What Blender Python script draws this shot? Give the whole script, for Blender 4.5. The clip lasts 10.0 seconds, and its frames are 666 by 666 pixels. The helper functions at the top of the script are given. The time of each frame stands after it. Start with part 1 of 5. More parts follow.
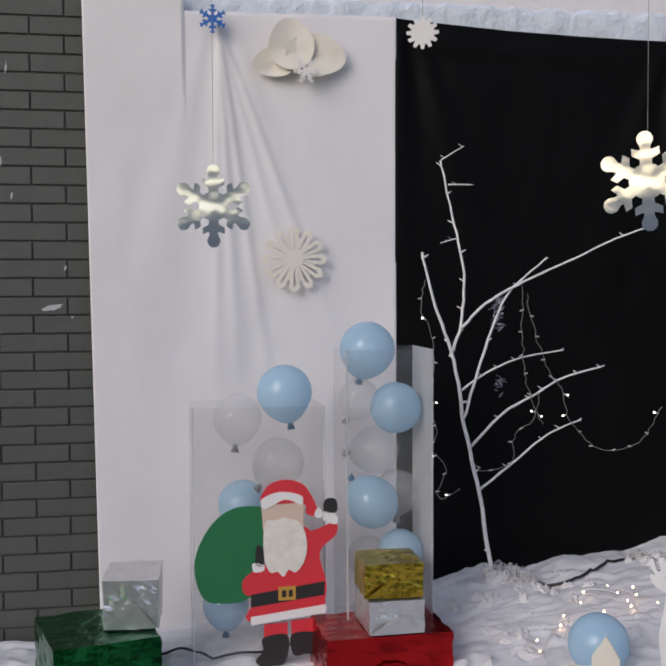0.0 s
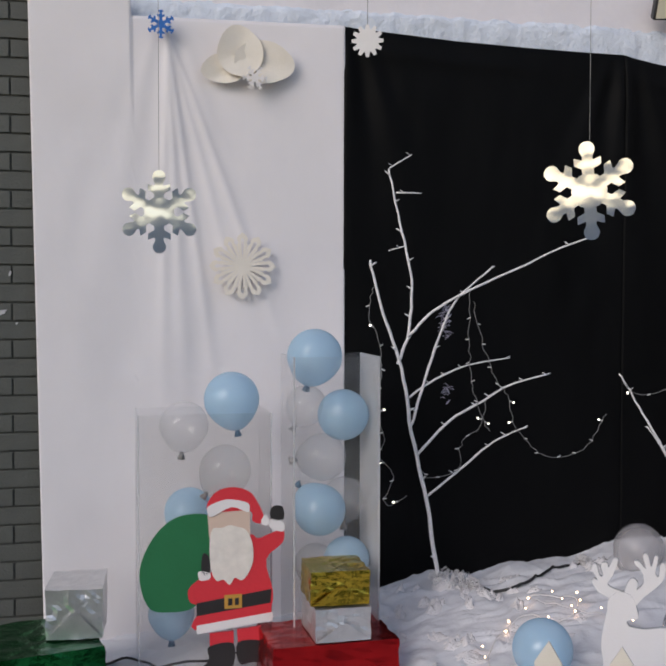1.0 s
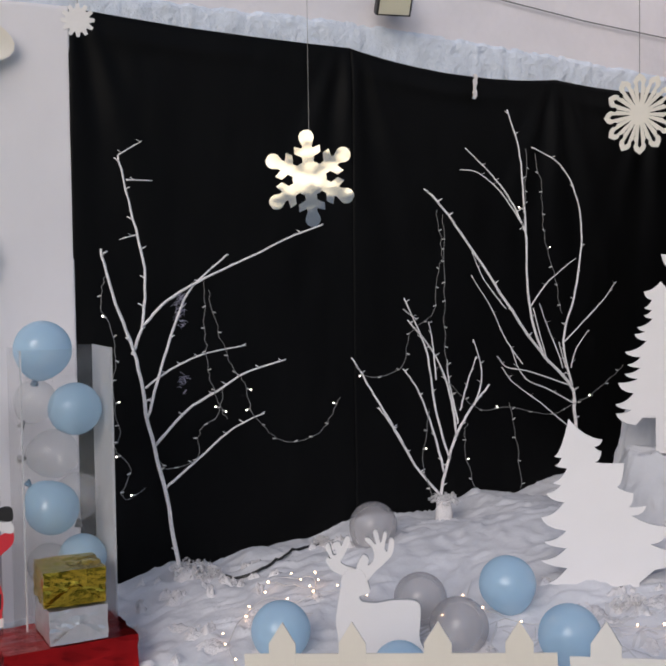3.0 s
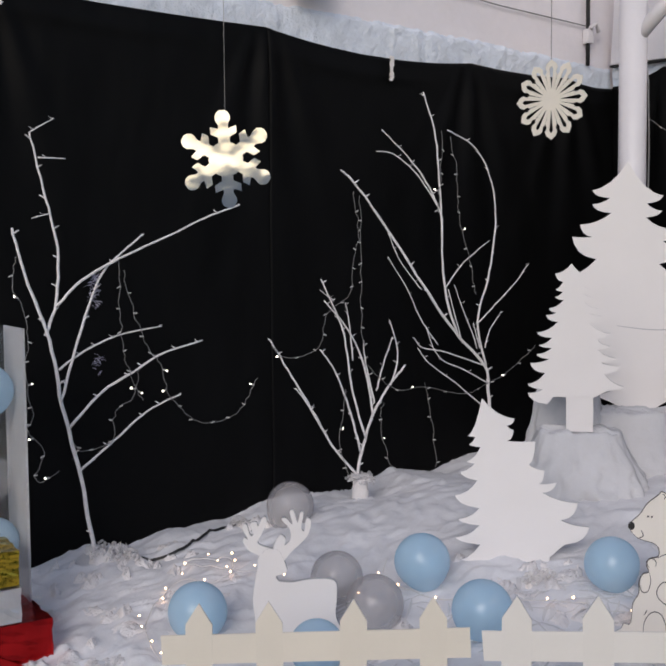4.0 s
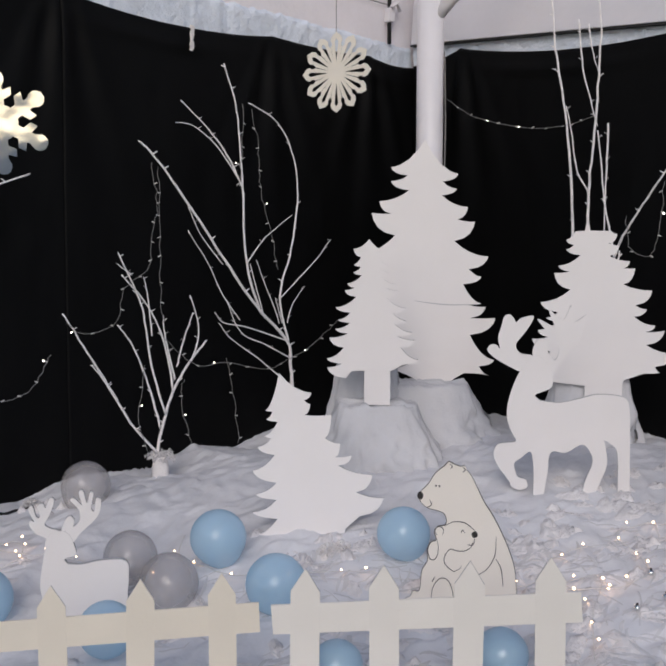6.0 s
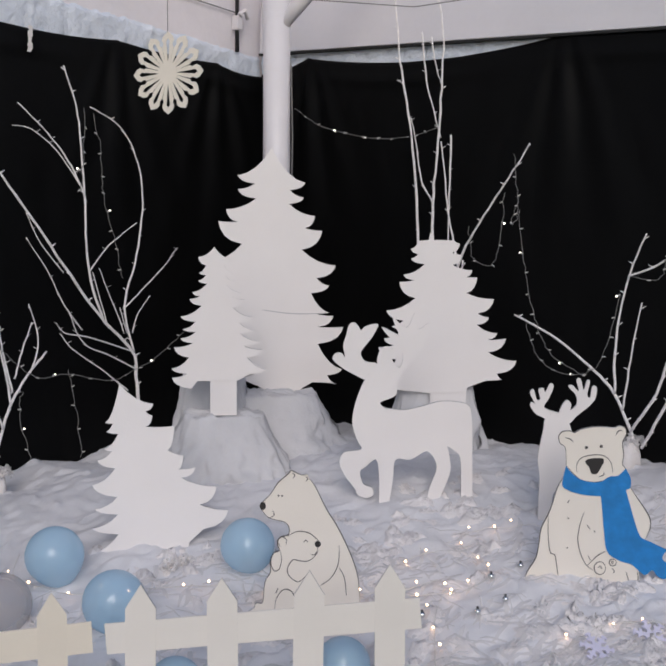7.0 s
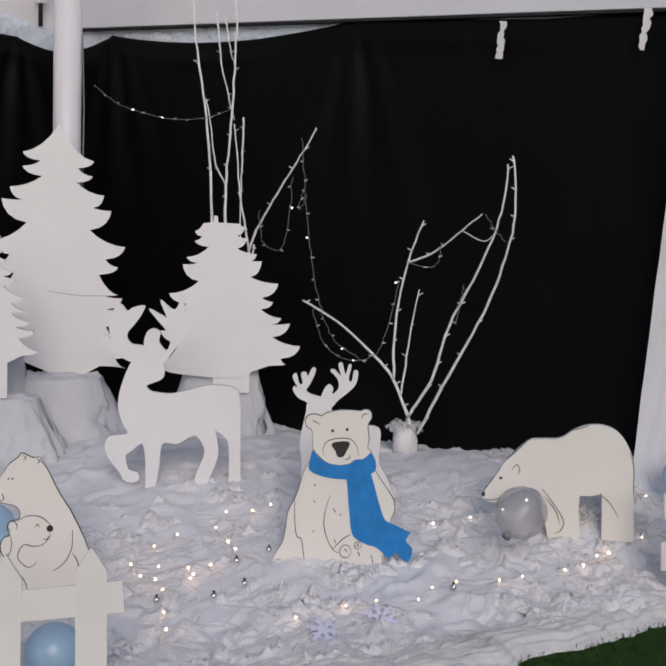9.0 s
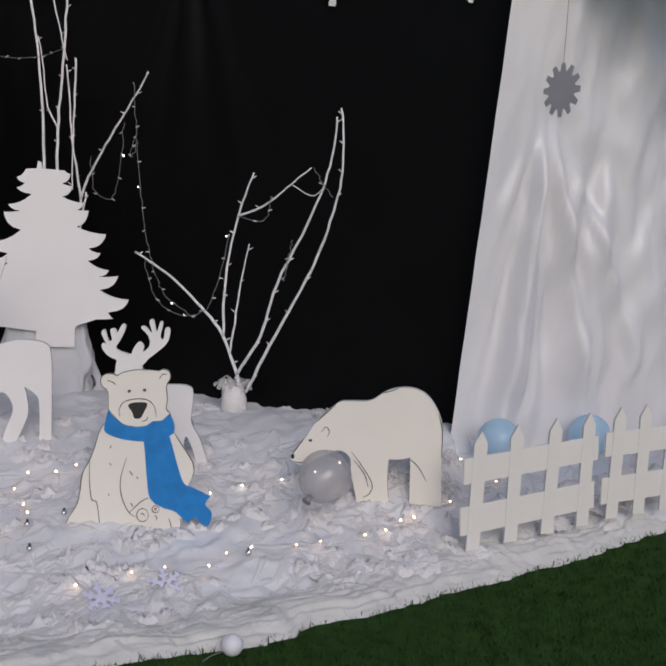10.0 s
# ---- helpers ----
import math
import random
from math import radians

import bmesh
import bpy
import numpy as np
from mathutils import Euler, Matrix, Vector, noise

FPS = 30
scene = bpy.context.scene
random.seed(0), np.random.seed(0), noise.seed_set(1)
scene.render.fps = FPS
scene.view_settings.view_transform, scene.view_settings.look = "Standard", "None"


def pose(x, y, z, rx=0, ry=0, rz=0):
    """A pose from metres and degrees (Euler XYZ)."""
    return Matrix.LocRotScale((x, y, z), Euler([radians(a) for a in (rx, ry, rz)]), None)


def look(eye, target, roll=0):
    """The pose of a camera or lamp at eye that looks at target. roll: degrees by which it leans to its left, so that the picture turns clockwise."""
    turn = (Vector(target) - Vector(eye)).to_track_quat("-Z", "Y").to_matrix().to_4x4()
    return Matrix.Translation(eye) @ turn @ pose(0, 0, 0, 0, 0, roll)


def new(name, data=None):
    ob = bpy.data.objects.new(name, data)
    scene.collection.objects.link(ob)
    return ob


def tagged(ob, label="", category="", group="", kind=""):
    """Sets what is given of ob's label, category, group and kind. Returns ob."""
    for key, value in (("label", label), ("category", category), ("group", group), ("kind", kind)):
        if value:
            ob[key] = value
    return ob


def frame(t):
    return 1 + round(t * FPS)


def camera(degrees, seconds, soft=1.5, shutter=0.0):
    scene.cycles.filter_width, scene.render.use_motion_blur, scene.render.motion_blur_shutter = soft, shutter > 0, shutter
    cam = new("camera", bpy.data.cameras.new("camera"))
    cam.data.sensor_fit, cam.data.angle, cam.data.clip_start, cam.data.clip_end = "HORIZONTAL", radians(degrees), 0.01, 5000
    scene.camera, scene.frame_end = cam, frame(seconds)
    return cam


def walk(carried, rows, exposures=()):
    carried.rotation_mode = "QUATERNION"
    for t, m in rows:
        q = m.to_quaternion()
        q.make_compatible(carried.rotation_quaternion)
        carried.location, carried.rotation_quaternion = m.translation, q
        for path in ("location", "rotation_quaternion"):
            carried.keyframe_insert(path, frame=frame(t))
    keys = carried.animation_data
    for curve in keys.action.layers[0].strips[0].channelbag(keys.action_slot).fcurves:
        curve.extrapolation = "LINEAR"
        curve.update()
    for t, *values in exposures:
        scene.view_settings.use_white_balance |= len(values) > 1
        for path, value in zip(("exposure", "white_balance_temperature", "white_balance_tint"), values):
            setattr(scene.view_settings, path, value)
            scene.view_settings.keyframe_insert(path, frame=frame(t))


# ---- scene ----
cam = camera(35.3, 10.0, soft=2.2)
PATH = [
    (0, (0.43, -1.339, 1.466), (0.786, 0.627, 1.38), -0.2),
    (0.5, (0.441, -1.337, 1.468), (0.808, 0.627, 1.389), -0.1),
    (1, (0.448, -1.343, 1.463), (0.893, 0.605, 1.392), 0.1),
    (1.5, (0.462, -1.345, 1.465), (1.037, 0.57, 1.396), 0.2),
    (2, (0.485, -1.348, 1.46), (1.174, 0.528, 1.387), 0.1),
    (2.5, (0.515, -1.344, 1.453), (1.31, 0.49, 1.373), -0.4),
    (2.7, (0.515, -1.345, 1.454), (1.351, 0.469, 1.37), -0.6),
    (3.8, (0.514, -1.354, 1.46), (1.514, 0.373, 1.337), -0.6),
    (4, (0.514, -1.356, 1.461), (1.54, 0.356, 1.328), -0.5),
    (4.5, (0.526, -1.365, 1.467), (1.605, 0.312, 1.315), -0.4),
    (5, (0.533, -1.369, 1.463), (1.67, 0.268, 1.296), -0.2),
    (5.2, (0.547, -1.37, 1.461), (1.699, 0.256, 1.287), -0.2),
    (6.3, (0.624, -1.373, 1.445), (1.993, 0.076, 1.273), 0.2),
    (6.5, (0.638, -1.373, 1.442), (2.045, 0.039, 1.275), 0.2),
    (7, (0.681, -1.384, 1.433), (2.174, -0.062, 1.279), 0.4),
    (7.5, (0.725, -1.44, 1.436), (2.252, -0.156, 1.285), 0.9),
    (8, (0.816, -1.559, 1.436), (2.334, -0.265, 1.288), 1.9),
    (8.5, (0.916, -1.65, 1.413), (2.431, -0.351, 1.276), 2.1),
    (9, (1.016, -1.723, 1.399), (2.639, -0.566, 1.235), 1.7),
    (9.5, (1.211, -1.838, 1.419), (2.891, -0.779, 1.182), 2.9),
    (10, (1.334, -1.979, 1.444), (3.032, -0.956, 1.185), 3.2),
]
walk(cam, [(t, look(eye, target, roll)) for t, eye, target, roll in PATH],
     [(0, 0.0, 6700, 13), (2.7, 0.0, 6700, 13), (4.5, -0.05, 6700, 13), (8, -0.08, 6700, 13), (10, -0.13, 6700, 13)])

# ---- light ----
world = bpy.data.worlds.new("sky")
scene.world = world
world.use_nodes = True
wn, wl = world.node_tree.nodes, world.node_tree.links
sky = wn.new("ShaderNodeTexSky")
sky.sky_type, sky.sun_disc = "NISHITA", False
sky.sun_elevation, sky.sun_rotation = radians(32), radians(221)
wl.new(sky.outputs[0], wn["Background"].inputs[0])
wn["Background"].inputs[1].default_value = 0.12
sun = new("sun", bpy.data.lights.new("sun", "SUN"))
sun.data.energy, sun.data.angle, sun.data.color = 1.05, radians(30), (1.0, 0.97, 0.94)
sun.matrix_world = look((-4.2, -5.2, 5.2), (2.6, 1.2, 0.6))
scene.view_settings.exposure = 0.0


# ---- materials ----
def material(name, color, rough=0.8, var=0.08, scale=6.0, bump=0.15, bump_scale=60.0, metal=0.0, extra=None):
    """Principled surface with two scales of colour variation and a fine bump."""
    m = bpy.data.materials.new(name)
    m.use_nodes = True
    n, l = m.node_tree.nodes, m.node_tree.links
    p = n["Principled BSDF"]
    p.inputs["Roughness"].default_value, p.inputs["Metallic"].default_value = rough, metal
    co = n.new("ShaderNodeTexCoord")
    big, fine = n.new("ShaderNodeTexNoise"), n.new("ShaderNodeTexNoise")
    big.inputs["Scale"].default_value, fine.inputs["Scale"].default_value = scale, bump_scale
    big.inputs["Detail"].default_value, fine.inputs["Detail"].default_value = 4, 3
    for t in (big, fine):
        l.new(co.outputs["Object"], t.inputs["Vector"])
    mix = n.new("ShaderNodeMix")
    mix.data_type = "RGBA"
    mix.inputs["A"].default_value = (*[c * (1 - var) for c in color], 1)
    mix.inputs["B"].default_value = (*[min(1, c * (1 + var)) for c in color], 1)
    add = n.new("ShaderNodeMath")
    add.operation = "MULTIPLY_ADD"
    add.inputs[1].default_value = 0.35
    l.new(fine.outputs["Fac"], add.inputs[0])
    sub = n.new("ShaderNodeMath")
    sub.operation = "MULTIPLY_ADD"
    sub.inputs[1].default_value, sub.inputs[2].default_value = 1.6, -0.45
    l.new(big.outputs["Fac"], sub.inputs[0])
    l.new(sub.outputs[0], add.inputs[2])
    l.new(add.outputs[0], mix.inputs["Factor"])
    l.new(mix.outputs["Result"], p.inputs["Base Color"])
    if bump:
        b = n.new("ShaderNodeBump")
        b.inputs["Strength"].default_value, b.inputs["Distance"].default_value = bump, 0.01
        l.new(fine.outputs["Fac"], b.inputs["Height"])
        l.new(b.outputs[0], p.inputs["Normal"])
    for key, value in (extra or {}).items():
        p.inputs[key].default_value = value
    return m


M_BRICK = material("grey painted brick", (0.085, 0.088, 0.078), 0.55, 0.18, 5, 0.35, 90)
M_MORTAR = material("grey painted joint", (0.06, 0.062, 0.055), 0.8, 0.15, 8, 0.4, 120)
M_WHITE_CLOTH = material("white cotton sheet", (0.80, 0.765, 0.775), 0.85, 0.05, 2.2, 0.08, 240, extra={"Sheen Weight": 0.15})
M_SATIN = material("white satin sheet", (0.72, 0.70, 0.715), 0.30, 0.05, 3, 0.05, 160)
M_BLACK = material("black cloth", (0.0022, 0.0022, 0.0024), 0.6, 0.3, 3, 0.1, 260, extra={"Specular IOR Level": 0.11})
M_STUCCO = material("rough pale blue stucco", (0.68, 0.73, 0.81), 0.9, 0.12, 14, 0.9, 45)
M_PLASTER = material("pinkish white plaster", (0.79, 0.755, 0.785), 0.75, 0.07, 3.5, 0.35, 30)
M_FASCIA = material("white coated sheet", (0.77, 0.75, 0.785), 0.5, 0.05, 2, 0.08, 40)
M_POST = material("white painted steel tube", (0.75, 0.72, 0.74), 0.35, 0.05, 4, 0.05, 60)
M_GAP = material("dark gap", (0.02, 0.02, 0.02), 0.9)
M_SNOW = material("crumpled white fabric snow", (0.735, 0.725, 0.74), 0.92, 0.09, 7, 0.16, 70)
M_DRAPE = material("grey-white draped cloth", (0.60, 0.595, 0.61), 0.85, 0.08, 7, 0.2, 70)
M_HEM = material("ivory gathered tulle", (0.66, 0.635, 0.60), 0.9, 0.12, 14, 0.25, 130)
M_GRASS = material("green turf", (0.030, 0.070, 0.016), 0.95, 0.4, 18, 0.6, 260, extra={"Specular IOR Level": 0.08})
M_BOARD = material("white painted foam board", (0.80, 0.765, 0.75), 0.6, 0.025, 5, 0.06, 120)
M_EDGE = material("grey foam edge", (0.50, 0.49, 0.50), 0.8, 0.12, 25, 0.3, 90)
M_CREAM = material("cream painted board", (0.83, 0.775, 0.70), 0.55, 0.03, 5, 0.05, 120)
M_FENCE = material("ivory fence board", (0.85, 0.805, 0.755), 0.5, 0.03, 5, 0.05, 110)
M_FENCE_Y = material("yellowed fence board", (0.83, 0.755, 0.65), 0.5, 0.04, 5, 0.05, 110)
M_LINE = material("dark marker line", (0.06, 0.055, 0.055), 0.7)
M_NOSE = material("black paint", (0.02, 0.018, 0.018), 0.5)
M_SCARF = material("blue painted scarf", (0.003, 0.195, 0.53), 0.6, 0.22, 22, 0.1, 60)
M_RED = material("red paint", (0.66, 0.028, 0.042), 0.6, 0.06, 9)
M_GREEN = material("green painted sack", (0.008, 0.15, 0.05), 0.65, 0.1, 7)
M_SKIN = material("peach paint", (0.66, 0.50, 0.40), 0.7, 0.05, 9)
M_BEARD = material("cream wool beard", (0.78, 0.73, 0.66), 0.95, 0.1, 30, 0.35, 260)
M_GOLDPAINT = material("yellow ochre paint", (0.55, 0.30, 0.05), 0.6)
M_BLUEFELT = material("blue glitter foam", (0.02, 0.15, 0.50), 0.6, 0.25, 60, 0.5, 150)
M_PAPER = material("cream paper", (0.84, 0.775, 0.68), 0.8, 0.05, 12, 0.1, 90)
M_WHITEPAPER = material("white paper", (0.80, 0.76, 0.74), 0.8, 0.05, 12, 0.1, 90)
M_FLAKE = material("pale lilac foam", (0.66, 0.64, 0.78), 0.8, 0.05, 12, 0.1, 90)
M_GREYPAPER = material("grey foil flake", (0.42, 0.40, 0.42), 0.5, 0.05, 12)
M_MIRROR = material("mirror acrylic", (0.74, 0.75, 0.76), 0.10, 0.02, 4, 0.55, 4.5, 1.0)
M_TWIG = material("white painted twig", (0.86, 0.83, 0.82), 0.7, 0.10, 30, 0.5, 90)
M_WIRE = material("pale clear wire", (0.20, 0.195, 0.19), 0.45)
M_CABLE = material("black cable", (0.012, 0.012, 0.013), 0.5)
M_BULBCAP = material("clear bulb holder", (0.62, 0.60, 0.57), 0.3)
M_GOLD = material("gold foil", (0.62, 0.42, 0.05), 0.24, 0.25, 12, 0.7, 26, 1.0)
M_SILVER = material("silver foil", (0.74, 0.73, 0.72), 0.30, 0.15, 12, 0.5, 30, 0.8)
M_REDFOIL = material("red foil", (0.46, 0.012, 0.014), 0.24, 0.3, 9, 0.6, 16, 0.85)
M_GREENFOIL = material("green foil", (0.006, 0.12, 0.03), 0.22, 0.3, 9, 0.6, 16, 0.85)
M_PURPLEFOIL = material("purple foil", (0.06, 0.015, 0.08), 0.25, 0.3, 9, 0.5, 16, 0.8)
M_KNOT = material("dark latex knot", (0.08, 0.16, 0.25), 0.4)
M_GREYKNOT = material("grey latex knot", (0.22, 0.21, 0.21), 0.4)
M_LAMPBODY = material("black lamp housing", (0.03, 0.03, 0.03), 0.5)
M_LAMPFACE = material("pale lamp glass", (0.75, 0.71, 0.55), 0.3)


def clear_material(name, tint, alpha, rough, glow_through=0.0, gloss=0.03):
    """Thin film: partly see-through, letting light pass as latex and tulle do, glossy by Fresnel."""
    m = bpy.data.materials.new(name)
    m.use_nodes = True
    n, l = m.node_tree.nodes, m.node_tree.links
    n.remove(n["Principled BSDF"])
    tr, di, gl = n.new("ShaderNodeBsdfTransparent"), n.new("ShaderNodeBsdfDiffuse"), n.new("ShaderNodeBsdfGlossy")
    tr.inputs[0].default_value, di.inputs[0].default_value = (0.995, 0.995, 0.995, 1), (*tint, 1)
    gl.inputs["Roughness"].default_value = rough
    tl, body = n.new("ShaderNodeBsdfTranslucent"), n.new("ShaderNodeMixShader")
    tl.inputs[0].default_value = (*tint, 1)
    body.inputs[0].default_value = glow_through
    l.new(di.outputs[0], body.inputs[1]), l.new(tl.outputs[0], body.inputs[2])
    lw = n.new("ShaderNodeLayerWeight")
    lw.inputs[0].default_value = 0.5
    fr = n.new("ShaderNodeMath")
    fr.operation = "MULTIPLY_ADD"
    cube = n.new("ShaderNodeMath")
    cube.operation = "POWER"
    cube.inputs[1].default_value = 3.0
    l.new(lw.outputs["Facing"], cube.inputs[0])
    fr.inputs[1].default_value, fr.inputs[2].default_value = gloss * 7, gloss
    l.new(cube.outputs[0], fr.inputs[0])
    a, b = n.new("ShaderNodeMixShader"), n.new("ShaderNodeMixShader")
    a.inputs[0].default_value = alpha
    l.new(tr.outputs[0], a.inputs[1]), l.new(body.outputs[0], a.inputs[2])
    l.new(fr.outputs[0], b.inputs[0]), l.new(a.outputs[0], b.inputs[1]), l.new(gl.outputs[0], b.inputs[2])
    l.new(b.outputs[0], n["Material Output"].inputs[0])
    return m


M_BLUEBALL = clear_material("light blue latex", (0.58, 0.81, 0.97), 0.74, 0.07, 0.42, 0.04)
M_TULLE = clear_material("sheer white tulle", (0.95, 0.93, 0.92), 0.6, 0.6, 0.5, 0.004)
M_SCRAP = material("crumpled warm white tulle", (0.80, 0.765, 0.755), 0.95, 0.10, 20, 0.5, 140, extra={"Specular IOR Level": 0.1})
M_CLEARBALL = clear_material("clear latex", (0.95, 0.94, 0.95), 0.13, 0.05)
M_GREYBALL = clear_material("silvery grey latex", (0.50, 0.475, 0.48), 0.42, 0.05)
M_ACRYLIC = clear_material("clear acrylic", (0.75, 0.76, 0.78), 0.025, 0.05)
M_ACRYLIC_EDGE = clear_material("frosted acrylic edge", (0.72, 0.72, 0.73), 0.5, 0.2)


def glow(name, color, strength):
    m = bpy.data.materials.new(name)
    m.use_nodes = True
    p = m.node_tree.nodes["Principled BSDF"]
    p.inputs["Base Color"].default_value = (*color, 1)
    p.inputs["Emission Color"].default_value, p.inputs["Emission Strength"].default_value = (*color, 1), strength
    return m


M_WARM = glow("warm fairy light", (1.0, 0.62, 0.36), 9)
M_COOL = glow("white fairy light", (1.0, 0.93, 0.80), 6)


# ---- mesh helpers ----
def mesh_of(name, bm, mats, smooth=False):
    me = bpy.data.meshes.new(name)
    bmesh.ops.recalc_face_normals(bm, faces=bm.faces)
    bm.to_mesh(me)
    bm.free()
    for m in mats if isinstance(mats, (list, tuple)) else [mats]:
        me.materials.append(m)
    if smooth:
        for f in me.polygons:
            f.use_smooth = True
    return me


def part(name, bm, mats, parent=None, label="", smooth=False, m=None):
    ob = new(name, mesh_of(name, bm, mats, smooth))
    if parent:
        ob.parent = parent
    if m is not None:
        ob.matrix_basis = m
    return tagged(ob, label)


def base(name, m, label, category, group="", kind=""):
    ob = new(name)
    ob.empty_display_size = 0.05
    ob.matrix_world = m
    return tagged(ob, label, category, group, kind)


def box(bm, lo, hi, bevel=0.0, mat=0):
    r = bmesh.ops.create_cube(bm, size=1)
    for v in r["verts"]:
        v.co = Vector([(a + b) / 2 + c * (b - a) for a, b, c in zip(lo, hi, v.co)])
    faces = list({f for v in r["verts"] for f in v.link_faces})
    for f in faces:
        f.material_index = mat
    if bevel:
        bmesh.ops.bevel(bm, geom=list({e for f in faces for e in f.edges}), offset=bevel, segments=2, affect="EDGES", profile=0.6)
    return bm


def spline(pts, n=5, closed=True):
    """Catmull-Rom through the control points; a third value of 1 keeps a corner sharp."""
    out, k = [], len(pts)
    flat = [(p[0], p[1]) for p in pts]
    sharp = [len(p) > 2 for p in pts]
    for i in range(k if closed else k - 1):
        p1, p2 = Vector(flat[i]), Vector(flat[(i + 1) % k])
        p0 = p1 if sharp[i] or (not closed and i == 0) else Vector(flat[i - 1])
        p3 = p2 if sharp[(i + 1) % k] or (not closed and i == k - 2) else Vector(flat[(i + 2) % k])
        for j in range(n):
            t = j / n
            out.append(0.5 * (2 * p1 + (p2 - p0) * t + (2 * p0 - 5 * p1 + 4 * p2 - p3) * t * t + (3 * p1 - p0 - 3 * p2 + p3) * t ** 3))
    if not closed:
        out.append(Vector(flat[-1]))
    return out


def plate(bm, pts, thick, y=0.0, mat=0, edge=0):
    """A board of the outline pts (x, z), its front at y."""
    front = [bm.verts.new((p[0], y, p[1])) for p in pts]
    back = [bm.verts.new((p[0], y + thick, p[1])) for p in pts]
    f = bm.faces.new(front)
    f.material_index = mat
    g = bm.faces.new(back[::-1])
    g.material_index = edge
    for i in range(len(pts)):
        j = (i + 1) % len(pts)
        s = bm.faces.new((front[i], back[i], back[j], front[j]))
        s.material_index = edge
    return bm


def stroke(bm, pts, width, y, n=6):
    """A thin painted line along pts, on a board's face."""
    c = spline(pts, n, closed=False)
    left, right = [], []
    for i, p in enumerate(c):
        d = (c[min(i + 1, len(c) - 1)] - c[max(i - 1, 0)]).normalized()
        w = width * (0.35 + 0.65 * math.sin(math.pi * (i + 0.6) / (len(c) + 0.2))) / 2
        left.append(Vector((p.x - d.y * w, p.y + d.x * w)))
        right.append(Vector((p.x + d.y * w, p.y - d.x * w)))
    return plate(bm, left + right[::-1], 0.0016, y)


def tube(bm, pts, r0, r1, sides=7, bumps=0.0, seed=0):
    """A tapered tube along 3D points."""
    rnd = random.Random(seed)
    rings, k = [], len(pts)
    side = None
    for i, p in enumerate(pts):
        d = (Vector(pts[min(i + 1, k - 1)]) - Vector(pts[max(i - 1, 0)])).normalized()
        a = side - d * side.dot(d) if side else d.orthogonal()
        side = a.normalized()
        b = d.cross(side)
        r = r0 + (r1 - r0) * i / (k - 1)
        ring = []
        for s in range(sides):
            q = r * (1 + bumps * rnd.uniform(-1, 1))
            w = 2 * math.pi * s / sides
            ring.append(bm.verts.new(Vector(p) + side * math.cos(w) * q + b * math.sin(w) * q))
        rings.append(ring)
    for a, b in zip(rings, rings[1:]):
        for s in range(sides):
            t = (s + 1) % sides
            bm.faces.new((a[s], a[t], b[t], b[s]))
    bm.faces.new(rings[0][::-1])
    bm.faces.new(rings[-1])
    return bm


def grid_sheet(name, nu, nv, f, mats, smooth=True, skip=None):
    """A sheet of nu x nv cells, each corner at f(u, v)."""
    verts = [f(i / nu, j / nv) for j in range(nv + 1) for i in range(nu + 1)]
    faces = [(j * (nu + 1) + i, j * (nu + 1) + i + 1, (j + 1) * (nu + 1) + i + 1, (j + 1) * (nu + 1) + i) for j in range(nv) for i in range(nu)]
    me = bpy.data.meshes.new(name)
    me.from_pydata([tuple(v) for v in verts], [], faces)
    for m in mats if isinstance(mats, (list, tuple)) else [mats]:
        me.materials.append(m)
    if smooth:
        me.polygons.foreach_set("use_smooth", [True] * len(me.polygons))
    me.update()
    return new(name, me)


def fbm(x, y, z=0.0, octaves=4):
    return noise.fractal(Vector((x, y, z)), 0.6, 2.0, octaves)


# ---- ground ----
FRONT = [(-1.2, 2.2), (0.4, 1.75), (1.1, 1.35), (1.7, 0.95), (2.3, 0.48), (2.9, 0.07), (3.36, -0.22), (3.6, -0.42), (3.9, -0.54), (4.18, -0.70), (4.47, -0.85), (4.85, -1.01), (5.3, -1.18), (6.6, -1.9)]


def front_y(x):
    return float(np.interp(x, [p[0] for p in FRONT], [p[1] for p in FRONT]))


def turf_z(x, y):
    return 0.06 * min(max(x, 0), 7.0)


def snow_z(x, y):
    """The smooth lie of the snow blanket, rising towards the corner."""
    lin = -0.509 + 0.215 * x + 0.151 * y
    cap = 0.42 + 0.082 * (x - 3) - 0.014 * (y - 2.7)
    lin -= 0.10 * min(max((2.9 - x) / 1.3, 0), 1) * min(max((y - 2.2) / 0.8, 0), 1)
    k = 0.08
    return max(-k * math.log(math.exp(-lin / k) + math.exp(-cap / k)), turf_z(x, y) + 0.035, 0.04)


def ease(t):
    t = min(max(t, 0.0), 1.0)
    return t * t * (3 - 2 * t)


BACK_LINE = [(1.4, 0.17), (1.6, 0.195), (1.86, 0.255), (2.06, 0.225), (2.2, 0.275), (2.53, 0.29), (2.76, 0.37), (3.07, 0.35), (3.2, 0.335), (3.44, 0.425), (3.68, 0.385), (3.95, 0.46), (4.4, 0.48), (5.0, 0.50)]
SIDE_LINE = [(-0.5, 0.60), (-0.33, 0.60), (0.28, 0.55), (0.5, 0.535), (1.1, 0.53), (1.4, 0.525), (2.4, 0.50), (3.0, 0.50)]


